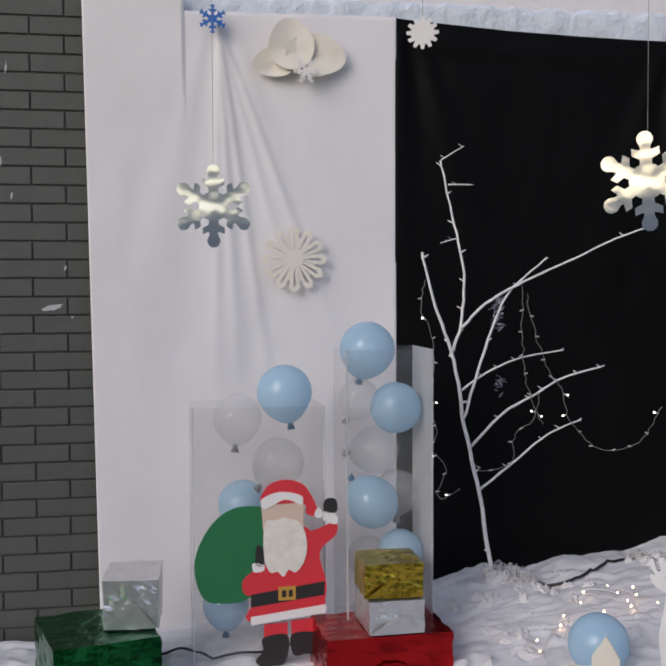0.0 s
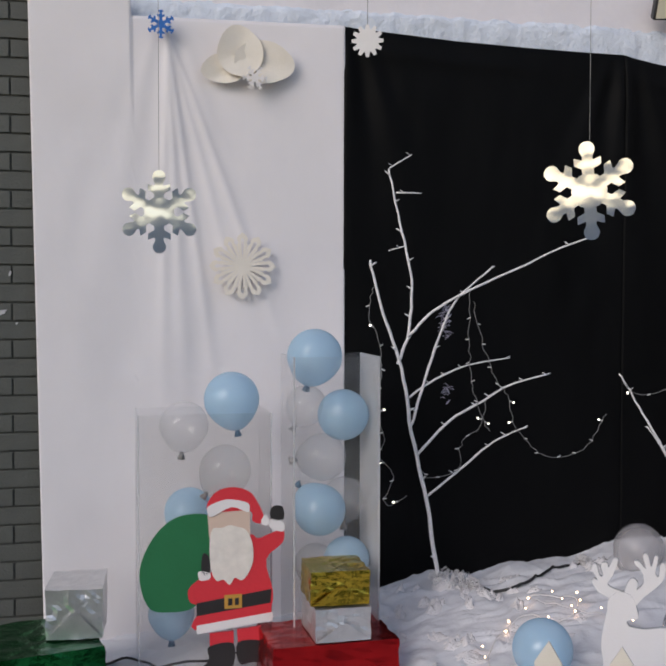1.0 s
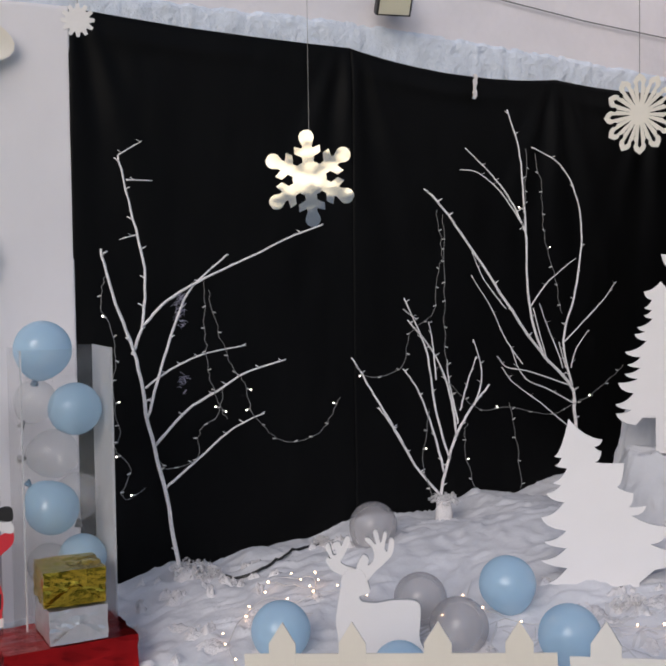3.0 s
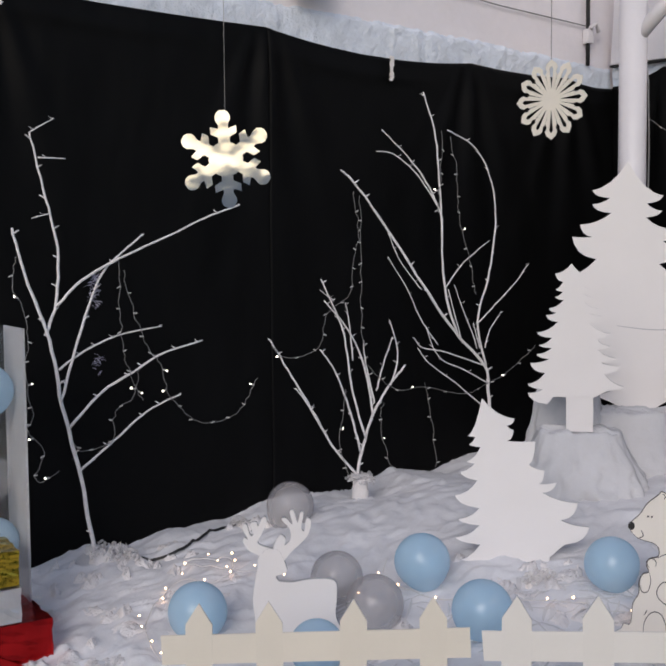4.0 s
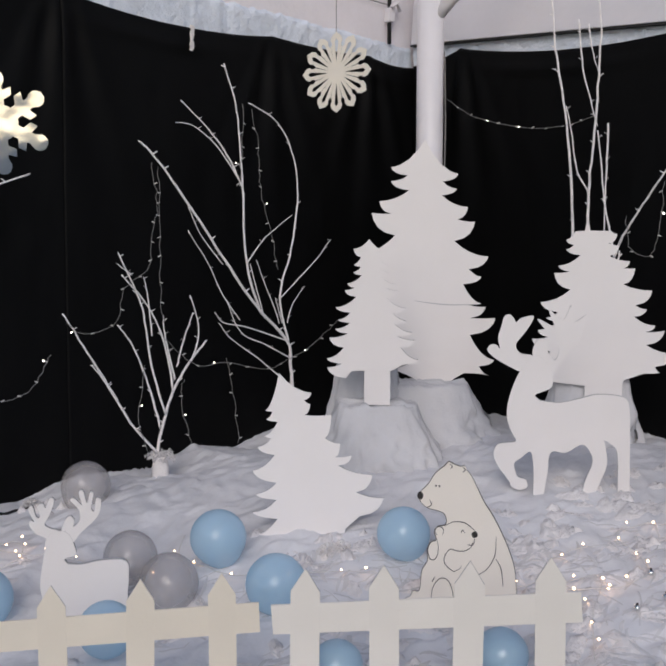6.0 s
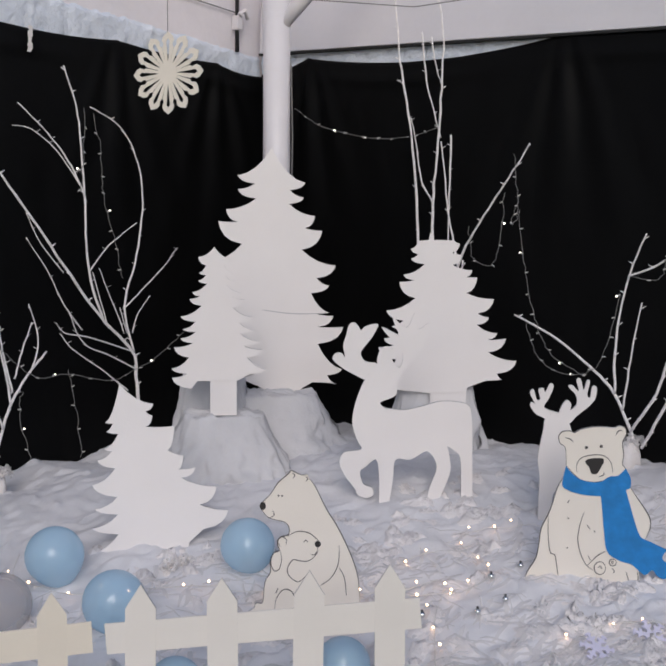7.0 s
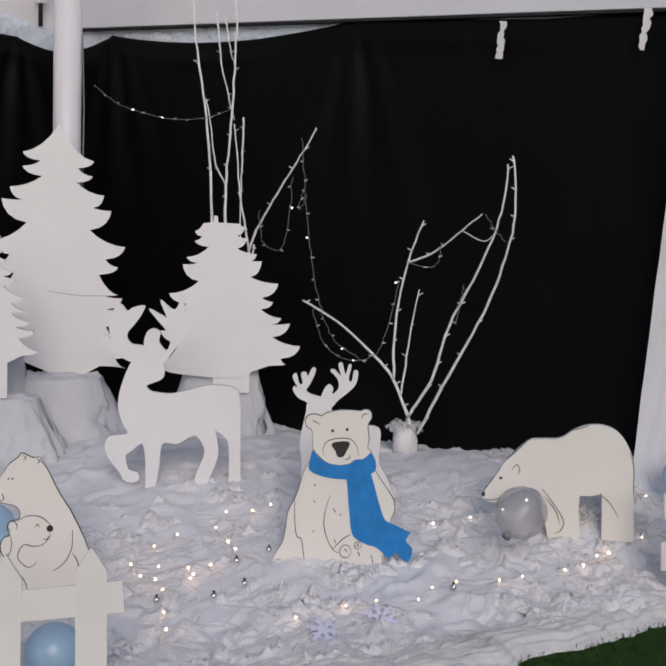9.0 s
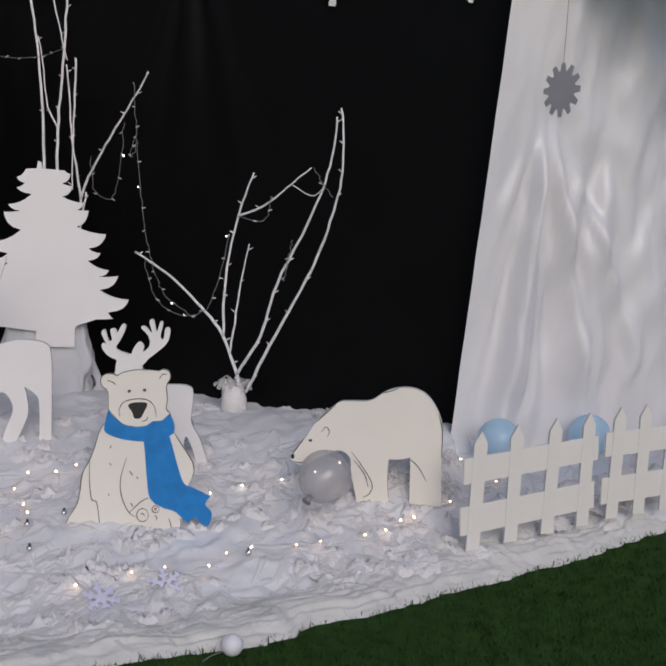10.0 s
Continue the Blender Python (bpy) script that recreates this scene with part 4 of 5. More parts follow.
U = 0.00143
mother = base("board_bear", pose(3.08, 0.86, 0.278, 0, 0, -48), "cream board cutout of a bear hugging a cub", "board bear", "board bears")
out = [(-109, -8), (-110, 10), (-105, 22), (-91, 24), (-86, 69), (-74, 92), (-74, 118), (-66, 136), (-54, 142), (-58, 158), (-52, 172), (-34, 178), (-33, 196), (-44, 207), (-69, 213), (-84, 222), (-98, 240), (-91, 252), (-73, 271), (-57, 296), (-36, 314), (-28, 323), (-15, 317), (-3, 313), (8, 314), (13, 304), (26, 287), (50, 238), (76, 196), (101, 145), (117, 103), (124, 70), (128, 20), (130, -8)]
part("board", plate(bmesh.new(), [(U * x, U * z) for x, z in spline(out, 5)], 0.012, edge=1), [M_CREAM, M_EDGE], mother)
lines(mother, U, [out[1:17], out[17:25], out[25:33], [(-36, 174), (-15, 185), (10, 183), (27, 171), (36, 161)], [(31, 150), (31, 137), (14, 120), (-6, 118), (-23, 121), (-35, 103), (-33, 86), (-15, 71), (-2, 76), (4, 84)], [(-52, 152), (-58, 164), (-48, 173), (-38, 166), (-40, 154)],
                  [(-52, 142), (-66, 136), (-73, 116), (-66, 96), (-54, 100), (-49, 122), (-52, 142)], [(-64, -4), (-61, 30), (-45, 52), (-27, 49), (-17, 28), (-14, 6)], [(-62, 44), (-56, 56)], [(80, 154), (78, 112), (62, 80), (39, 63)], [(80, 103), (92, 80), (97, 40)],
                  [(-70, 234), (-66, 222), (-78, 215)], [(1, 160), (5, 166), (10, 160)], [(30, 141), (26, 133), (17, 133)], [(-26, 318), (-20, 312), (-24, 306)], [(4, 310), (9, 305), (4, 299)]], width=0.0028)
spot(mother, "nose", [(U * x, U * z) for x, z in disc(-91, 243, 7, 9)], M_NOSE)
spot(mother, "cub_nose", [(U * x, U * z) for x, z in disc(32, 157, 7, 7)], M_NOSE)
for ex in (-56, -48):
    spot(mother, "eye", [(U * x, U * z) for x, z in disc(ex, 266, 2)], M_LINE)

V = 0.00073
scarf = base("board_bear", pose(3.826, 0.26, 0.274, 0, 0, -55), "cream board bear wearing a blue painted scarf", "board bear", "board bears")
body = [(-285, 40), (-279, 81), (-258, 130), (-227, 185), (-214, 251), (-205, 326), (-175, 392), (-156, 445), (-137, 516), (-112, 564), (-99, 618), (-105, 703), (-129, 723), (-136, 755), (-119, 778), (-86, 782), (-64, 775), (-41, 789), (15, 803), (66, 804), (112, 801), (132, 811), (158, 804), (166, 775), (150, 735), (156, 678), (152, 636), (171, 611), (185, 537), (216, 490), (259, 429), (281, 386), (282, 344), (263, 293), (240, 270), (237, 162), (238, 60), (178, 40), (12, 40), (-111, 30), (-195, 34)]
part("board", plate(bmesh.new(), [(V * x, V * z) for x, z in spline(body, 4)], 0.012, edge=1), [M_CREAM, M_EDGE], scarf)
wrap = [(-99, 621, 1), (-82, 597), (-40, 562), (22, 548), (63, 555), (97, 577), (133, 582), (167, 615, 1), (189, 574), (190, 532), (170, 515, 1), (188, 458), (210, 384), (240, 305), (284, 282), (360, 247, 1), (340, 208), (370, 170), (358, 114), (322, 122), (297, 150), (262, 127), (207, 171), (152, 188), (95, 228), (77, 326), (66, 432), (59, 485, 1), (-7, 488), (-70, 501), (-110, 522), (-114, 553)]
spot(scarf, "scarf", [(V * p[0], V * p[1], *p[2:]) for p in wrap], M_SCARF, -0.003)
spot(scarf, "nose", [(V * x, V * z) for x, z in [(-14, 641), (4, 656), (60, 660), (68, 644), (56, 618), (41, 590), (15, 589), (4, 616)]], M_NOSE)
for ex, ez in ((-11, 707), (55, 715)):
    spot(scarf, "eye", [(V * x, V * z) for x, z in disc(ex, ez, 7)], M_LINE)
lines(scarf, V, [body[1:10], body[10:20], body[20:28], body[28:34], [(-49, 593), (-52, 625), (-33, 658), (18, 674), (70, 671), (101, 640), (110, 593)], [(71, 597), (67, 582), (47, 575)], [(-107, 751), (-86, 745), (-70, 733)], [(118, 767), (130, 788), (148, 789)], [(-99, 621), (-40, 562), (22, 548), (63, 555)],
                 [(-14, 408), (-34, 333), (-38, 268), (-21, 204), (5, 158), (32, 140)], [(5, 158), (51, 207), (86, 229)], [p for p in disc(64, 149, 26, 30)] + [(90, 149)], [p for p in disc(121, 178, 16)] + [(137, 178)], [p for p in disc(121, 178, 5)], [(56, 150), (66, 158), (72, 144)], [(118, 150), (128, 140), (124, 128)],
                 [(-175, 403), (-173, 295), (-162, 215), (-140, 200), (-127, 125), (-116, 66)], [(-226, 93), (-234, 60)], [(-179, 96), (-173, 52)], [(-89, 448), (-81, 462)], [(1, 349), (15, 329)], [(33, 325), (38, 314)], [(10, 205), (19, 186)], [(-89, 234), (-84, 242)], [(-80, 90), (-66, 98)],
                 [(181, 138), (192, 101), (190, 74)], [(232, 140), (236, 108), (230, 80)], [(62, 482), (80, 540)], [(-88, 380), (-80, 372)]], width=0.0029)

W = 0.00154
walker = base("board_bear", pose(4.434, -0.305, 0.392, 0, 0, -65), "cream board bear walking with lowered head", "board bear", "board bears")
out = [(-187, 97), (-180, 84), (-157, 79), (-120, 101), (-87, 118), (-66, 115), (-53, 100), (-50, 68), (-40, 30), (-34, 0, 1), (40, 0, 1), (32, 56), (32, 108, 1), (60, 110), (80, 117, 1), (82, 80), (84, 10, 1), (156, 10, 1), (150, 100), (148, 181), (137, 220), (112, 256), (78, 272), (41, 270), (13, 258), (-18, 237), (-60, 233), (-89, 226), (-134, 180), (-156, 144)]
part("board", plate(bmesh.new(), [(W * x, W * z) for x, z in spline(out, 5)], 0.025, edge=1), [M_CREAM, M_EDGE], walker)
spot(walker, "nose", [(W * x, W * z) for x, z in disc(-184, 97, 4, 6)], M_NOSE)
spot(walker, "eye", [(W * x, W * z) for x, z in disc(-146, 137, 4, 3)], M_LINE)
lines(walker, W, [[(-122, 158), (-112, 170), (-104, 160), (-108, 148)], [(-52, 118), (-30, 92), (-2, 50), (-6, 26), (-20, 16)], [(-46, 100), (-20, 70), (-10, 40)], [(80, 112), (100, 95), (118, 66)], [(-30, 2), (-10, 8), (20, 6)], [(-182, 86), (-165, 84), (-140, 92)], [(-160, 140), (-186, 100)], [(-134, 180), (-92, 224)], [(13, 257), (44, 269)], [(137, 218), (147, 180), (149, 120)]], width=0.003)

# ---- painted figure board ----
X = 0.00158
figure = bmesh.new()


def layer(pts, mat, depth, n=4):
    plate(figure, [(X * p[0], X * p[1]) for p in spline(pts, n)], 0.0025 if depth else 0.012, -0.0026 * depth, mat, mat)


layer([(-55, 365), (-120, 362), (-170, 325), (-205, 260), (-207, 200), (-185, 150), (-140, 142), (-90, 150), (-60, 190), (-45, 280), (-45, 330)], 1, 0)
layer([(-45, 235), (-70, 220), (-98, 195), (-95, 165), (-70, 150), (-85, 100), (75, 118), (92, 150), (95, 190), (80, 260), (118, 300), (118, 330), (88, 320), (60, 310), (40, 320), (-40, 300)], 0, 0.5)
layer([(-80, 110), (-80, 90), (95, 118), (95, 138)], 2, 1, 1)
layer([(-50, 90), (-50, 50), (5, 55), (5, 95)], 0, 0, 1)
layer([(12, 98), (15, 62), (68, 65), (68, 105)], 0, 0, 1)
layer([(-52, 60), (-52, 30), (-70, 5), (-40, -12), (0, 5), (5, 66)], 3, 1)
layer([(14, 68), (18, 20), (50, 22), (80, 18), (85, 38), (62, 50), (66, 72)], 3, 1)
layer([(-80, 162), (-80, 132), (90, 160), (92, 192)], 3, 1, 1)
layer([(-16, 180), (-16, 148), (24, 150), (24, 182)], 4, 2, 1)
layer([(-45, 380), (-52, 340), (-40, 300), (35, 305), (42, 345), (36, 380)], 5, 1)
layer([(-52, 375), (-40, 415), (0, 430), (40, 420), (60, 395), (75, 360), (66, 345), (48, 352), (40, 375)], 0, 2)
layer([(-55, 375), (-50, 388), (-10, 402), (36, 394), (42, 378), (36, 372), (0, 384), (-45, 362)], 2, 3)
layer([(78, 365), (68, 350), (78, 340), (88, 350)], 2, 3)
layer([(-44, 332), (-22, 336), (-4, 342), (14, 338), (34, 330), (48, 300), (50, 262), (40, 232), (24, 214), (8, 220), (-4, 204), (-18, 216), (-34, 214), (-46, 238), (-50, 290)], 6, 2, 5)
layer([(-8, 172), (-8, 156), (2, 157), (2, 173)], 3, 3, 1)
layer([(8, 173), (8, 157), (17, 158), (17, 174)], 3, 3, 1)
layer([(88, 335), (118, 325), (120, 345), (92, 355)], 2, 1)
layer([(95, 352), (88, 370), (98, 385), (118, 382), (120, 355)], 3, 1)
layer([(-75, 235), (-72, 215), (-50, 218), (-50, 232)], 2, 1)
layer([(-66, 275), (-68, 232), (-50, 232), (-52, 270)], 3, 1)
fig = part("painted_figure_board", figure, [M_RED, M_GREEN, M_BOARD, M_NOSE, M_GOLDPAINT, M_SKIN, M_BEARD])
fig.matrix_world = pose(0.93, 2.42, 0.09, 0, 0, -8)
tagged(fig, "painted board of a bearded figure in red with a green sack", "painted board")


# ---- fences ----
def picket_fence(a, b, z, n, h, w, mats, label, over=0.09, rails=((0.255, 0.082), (0.03, 0.078)), rise=0.0, first=1.0):
    """A board fence whose first and last pickets stand at a and b; rise: how much b stands higher; first: share of the first gap."""
    a, b = Vector(a), Vector(b)
    d = b - a
    L = d.length
    slope = math.atan2(rise, L)
    m = Matrix.Translation((a.x, a.y, z)) @ Matrix.Rotation(math.atan2(d.y, d.x), 4, "Z")
    f = base("picket_fence", m, label, "fence", "picket fences")
    bm = plate(bmesh.new(), [(-w / 2, 0), (w / 2, 0), (w / 2, h - 0.8 * w), (0, h), (-w / 2, h - 0.8 * w)], 0.008, -0.008, edge=1)
    me = mesh_of("picket", bm, mats)
    for i in range(n):
        t = 0.0 if i == 0 else (first + i - 1) / (first + n - 2)
        p = new("picket", me)
        p.parent = f
        p.matrix_basis = Matrix.Translation((L * t, 0, rise * t)) @ Matrix.Rotation(radians(random.Random(i).uniform(-0.8, 0.8)), 4, "Y")
    for z0, hh in rails:
        part("rail", box(bmesh.new(), (-over, -0.0068, 0), (L + over, 0.0005, hh), 0.001), mats, f, m=Matrix.Translation((0, 0, z0)) @ Matrix.Rotation(-slope, 4, "Y"))
    return f


picket_fence((1.638, 1.255), (2.171, 0.889), 0.109, 4, 0.425, 0.074, [M_FENCE_Y, M_FENCE], "yellowed ivory board picket fence", 0.10, rise=0.026, first=0.90)
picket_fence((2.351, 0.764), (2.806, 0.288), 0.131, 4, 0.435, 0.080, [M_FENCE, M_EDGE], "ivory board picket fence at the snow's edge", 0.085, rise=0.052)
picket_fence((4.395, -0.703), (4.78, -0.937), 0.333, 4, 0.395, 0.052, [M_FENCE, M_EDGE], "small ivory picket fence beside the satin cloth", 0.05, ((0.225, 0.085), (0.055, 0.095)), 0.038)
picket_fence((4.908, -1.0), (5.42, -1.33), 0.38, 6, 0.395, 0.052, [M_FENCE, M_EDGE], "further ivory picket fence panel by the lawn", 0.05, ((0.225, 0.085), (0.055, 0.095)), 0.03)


# ---- balloons ----
def balloon_mesh(mat, stretch=1.15, name="skin"):
    bm = bmesh.new()
    bmesh.ops.create_uvsphere(bm, u_segments=40, v_segments=26, radius=1)
    for v in bm.verts:
        t = -v.co.z
        if t > 0:
            v.co.z *= 1 + (stretch - 1) * t * t
            k = 1 - 0.10 * t * t
            v.co.x *= k
            v.co.y *= k
    return mesh_of(name, bm, mat, True)


BALL = {"blue": balloon_mesh(M_BLUEBALL), "clear": balloon_mesh(M_CLEARBALL), "grey": balloon_mesh(M_GREYBALL)}
bm = bmesh.new()
bmesh.ops.create_cone(bm, cap_ends=True, segments=12, radius1=0.016, radius2=0.005, depth=0.03, matrix=Matrix.Translation((0, 0, 0)))
KNOT = {"blue": mesh_of("knot", bm, M_KNOT, True)}
KNOT["grey"] = KNOT["blue"].copy()
KNOT["grey"].materials[0] = M_GREYKNOT
KNOT["clear"] = KNOT["grey"]
SKIN = {"blue": "light blue latex balloon", "clear": "clear see-through latex balloon", "grey": "silvery grey see-through balloon"}


def balloon(kind, x, y, z, r, rx=0, ry=0, where="resting on the snow"):
    b = base("balloon", pose(x, y, z, rx, ry, 0), SKIN[kind] + " " + where, "balloon", "balloons")
    s = new("skin", BALL[kind])
    s.parent, s.scale = b, (r, r, r)
    s.visible_shadow = kind != "clear"
    k = new("knot", KNOT[kind])
    k.parent, k.matrix_basis = b, Matrix.Translation((0, 0, -1.16 * r - 0.006))
    return b


IN_BOX = "stacked in a clear box"
for kind, x, y, z, r, rx, ry in (("blue", 1.255, 2.50, 1.235, 0.104, 20, 10), ("blue", 1.375, 2.54, 1.008, 0.098, 50, -25), ("clear", 1.235, 2.56, 1.045, 0.078, 0, 30), ("clear", 1.285, 2.50, 0.855, 0.090, 0, 85),
                                 ("blue", 1.275, 2.50, 0.655, 0.098, 10, 140), ("clear", 1.385, 2.57, 0.68, 0.085, 0, 0), ("blue", 1.385, 2.52, 0.455, 0.088, 0, 0), ("clear", 1.265, 2.53, 0.44, 0.08, 0, 0),
                                 ("blue", 0.955, 2.60, 1.07, 0.105, 0, -10), ("clear", 0.775, 2.60, 0.975, 0.092, 0, 5), ("clear", 0.93, 2.60, 0.80, 0.098, 0, 40), ("blue", 0.80, 2.68, 0.63, 0.095, 0, 20),
                                 ("clear", 0.80, 2.62, 0.42, 0.09, 0, 0), ("blue", 0.73, 2.66, 0.245, 0.088, 0, 0), ("clear", 0.95, 2.64, 0.30, 0.085, 0, 0)):
    balloon(kind, x, y, z, r, rx, ry, IN_BOX)
for kind, x, y, z, r, rx, ry in (("blue", 1.915, 1.90, 0.275, 0.102, 70, 0), ("grey", 2.66, 2.60, 0.41, 0.104, 0, 35), ("blue", 2.68, 1.65, 0.392, 0.100, 0, -15), ("grey", 2.40, 1.78, 0.345, 0.094, 20, 0), ("grey", 2.43, 1.58, 0.30, 0.100, 0, 10),
                                 ("blue", 2.63, 1.25, 0.335, 0.100, 60, -20), ("blue", 3.15, 1.19, 0.42, 0.094, 0, -30), ("blue", 2.12, 1.44, 0.255, 0.088, 30, 0), ("blue", 2.50, 0.80, 0.24, 0.075, 0, 0), ("blue", 2.86, 0.50, 0.27, 0.078, 0, 0),
                                 ("grey", 4.22, -0.24, 0.525, 0.088, 0, 60), ("blue", 4.84, -0.594, 0.60, 0.08, 0, 0), ("blue", 5.25, -0.80, 0.585, 0.08, 0, 20), ("blue", 4.38, 0.52, 0.54, 0.06, 0, 0)):
    balloon(kind, x, y, z, r, rx, ry)


# ---- clear boxes ----
def clear_box(x0, x1, y0, y1, z0, z1, side):
    b = base("acrylic_box", pose((x0 + x1) / 2, (y0 + y1) / 2, z0), "tall clear acrylic box holding balloons", "acrylic box", "acrylic boxes")
    w, d, h, t = (x1 - x0) / 2, (y1 - y0) / 2, z1 - z0, 0.004
    part("front_pane", box(bmesh.new(), (-w, -d, 0), (w, -d + t, h)), M_ACRYLIC, b).visible_shadow = False
    part("back_pane", box(bmesh.new(), (-w, d - t, 0), (w, d, h)), M_ACRYLIC, b).visible_shadow = False
    part("side_pane", box(bmesh.new(), (-w, -d + t + 0.001, 0), (-w + t, d - t - 0.001, h)), M_ACRYLIC, b).visible_shadow = False
    part("side_pane", box(bmesh.new(), (w - t, -d + t + 0.001, 0), (w, d - t - 0.001, h)), side, b)
    for sx in (-1, 1):
        part("corner_strip", box(bmesh.new(), (sx * w - 0.003, -d - 0.002, 0), (sx * w + 0.003, -d + 0.004, h)), M_ACRYLIC_EDGE, b)


clear_box(1.155, 1.475, 2.38, 2.66, 0.12, 1.24, M_ACRYLIC_EDGE)
clear_box(0.60, 1.085, 2.47, 2.75, 0.06, 1.03, M_ACRYLIC)


# ---- wrapped boxes ----
def gift(x, y, z, w, d, h, turn, mat, label, sag=0.0):
    """A box in crinkled foil: grid faces pushed in and out, with folded flaps on its ends."""
    g = base("gift_box", pose(x, y, z, 0, 0, turn), label, "gift box", "gift boxes")
    bm = box(bmesh.new(), (-w / 2, 0, 0), (w / 2, d, h))
    bmesh.ops.subdivide_edges(bm, edges=bm.edges, cuts=9, use_grid_fill=True)
    rnd = random.Random(int(1000 * x))
    for v in bm.verts:
        c = Vector((v.co.x, v.co.y - d / 2, v.co.z - h / 2))
        n = 0.006 * fbm(v.co.x * 14 + x * 9, v.co.y * 14, v.co.z * 14) + 0.003 * fbm(v.co.x * 40, v.co.y * 40 + x, v.co.z * 40)
        v.co += c.normalized() * (n - 0.002)
        v.co.z = max(v.co.z, 0)
    wrapping = part("wrapping", bm, mat, g, smooth=False)
    flap = plate(bmesh.new(), [(-w * 0.48, h * 0.04), (w * 0.48, h * 0.04), (w * 0.06, h * 0.55), (-w * 0.06, h * 0.55)], 0.0015, -0.010)
    part("folded_flap", flap, mat, wrapping)
    return g


gift(0.30, 2.24, 0.02, 0.37, 0.40, 0.245, 14, M_GREENFOIL, "large box wrapped in dark green foil")
gift(0.375, 2.36, 0.268, 0.195, 0.27, 0.175, -4, M_SILVER, "box wrapped in crinkled silver foil")
gift(0.60, 1.95, 0.03, 0.24, 0.2, 0.09, -20, M_PURPLEFOIL, "low box wrapped in dark purple foil")
gift(1.265, 2.16, 0.05, 0.46, 0.30, 0.205, 2, M_REDFOIL, "large box wrapped in shiny red foil")
gift(1.29, 2.17, 0.256, 0.20, 0.24, 0.118, 1, M_SILVER, "low box wrapped in silver foil")
gift(1.283, 2.19, 0.378, 0.212, 0.22, 0.122, -2, M_GOLD, "box wrapped in crinkled gold foil")


# ---- draped stands ----
def draped_stand(x, y, z, w, d, h, turn, flare, label, seed):
    """A box under a stiff crumpled sheet that falls in creased folds."""
    def f(u, v):
        a = 2 * math.pi * u
        c, s = math.cos(a), math.sin(a)
        k = (abs(c) ** 3.2 + abs(s) ** 3.2) ** (-1 / 3.2)
        if v > 0.8:
            q = (1 - v) / 0.2
            return (w * k * c * q, d * k * s * q, h + 0.022 * fbm(c * q * 3 + seed, s * q * 3))
        t = 1 - v / 0.8
        swirl = 1.6 * fbm(c * 1.3 + seed, s * 1.3, 0.8 * t)
        crease = abs(((a * 2.5 + swirl + seed) / math.pi * 2 + 0.5 * t) % 2 - 1)
        small = abs(((a * 3.2 - 1.5 * swirl) / math.pi * 2 + 1.1 * t + seed) % 2 - 1)
        fold = (0.10 + 0.34 * t) * crease * t ** 0.5 + 0.22 * t * small + 0.08 * fbm(c * 2 + seed, s * 2, t * 2) * (0.3 + t)
        r = k * (0.94 + flare * t ** 1.3 + fold)
        return (w * r * c, d * r * s, h * (1 - t) - 0.03 * t + 0.03 * h * fbm(c * 4, s * 4 + seed))
    ob = grid_sheet("draped_stand", 130, 34, f, M_DRAPE)
    ob.matrix_world = pose(x, y, z, 0, 0, turn)
    return tagged(ob, label, "draped stand", "draped stands")


draped_stand(4.13, 2.13, 0.46, 0.28, 0.14, 0.31, -44, 0.30, "box draped in white fabric under the tall pine", 3)
draped_stand(3.78, 2.0, 0.44, 0.19, 0.13, 0.283, -44, 0.45, "low block draped in grey-white fabric", 8)
draped_stand(4.56, 1.42, 0.47, 0.17, 0.08, 0.40, -50, 0.12, "box draped in white fabric behind the reindeer", 5)


draped_stand(3.90, 2.20, 0.46, 0.15, 0.06, 0.40, -44, 0.16, "upright box draped in white fabric behind the narrow pine", 12)


# ---- tubs, cable, tulle ----
def puff(bm, x, y, z, r, n, seed):
    """A ball of gathered tulle: many small crumpled petals."""
    rnd = random.Random(seed)
    for _ in range(n):
        a, b = rnd.uniform(0, 2 * math.pi), rnd.uniform(-0.2, 1)
        d = Vector((math.cos(a) * math.sqrt(max(0, 1 - b * b)), math.sin(a) * math.sqrt(max(0, 1 - b * b)), b))
        c = Vector((x, y, z)) + d * r * rnd.uniform(0.3, 0.95)
        t = d.orthogonal().normalized()
        t.rotate(Matrix.Rotation(rnd.uniform(0, 6.3), 3, d))
        s = d.cross(t)
        w = r * rnd.uniform(0.25, 0.5)
        q = [c + t * w * rnd.uniform(0.5, 1) + d * w * 0.6, c + s * w * rnd.uniform(0.5, 1) + d * w * rnd.uniform(0, 0.8), c - t * w * rnd.uniform(0.5, 1) + d * w * 0.5, c - s * w * rnd.uniform(0.5, 1)]
        v = [bm.verts.new(p) for p in q] + [bm.verts.new(c - d * w * 0.2)]
        for i in range(4):
            bm.faces.new((v[i], v[(i + 1) % 4], v[4]))


def tub(x, y, z, label, r=0.055):
    t = base("tree_tub", pose(x, y, z), label, "tub", "tree tubs")
    part("wrap", tube(bmesh.new(), [(0, 0, -0.06), (0, 0, 0.0), (0, 0, 0.055)], r * 1.15, r * 0.8, 16, 0.22, 4), M_SCRAP, t, smooth=True)
    bm = bmesh.new()
    for k in range(5):
        puff(bm, r * math.cos(k * 1.3) * 0.9, r * math.sin(k * 1.3) * 0.9, 0.05, 0.035, 26, 10 * k + int(x * 100))
    part("tulle", bm, M_TULLE, t)


tub(1.885, 2.80, 0.225, "white tulle-wrapped tub holding a branch tree", 0.06)
tub(3.10, 2.72, 0.40, "small pale tub at a branch tree's foot", 0.04)
tub(4.86, 0.62, 0.575, "white tulle-wrapped tub before black cloth", 0.055)

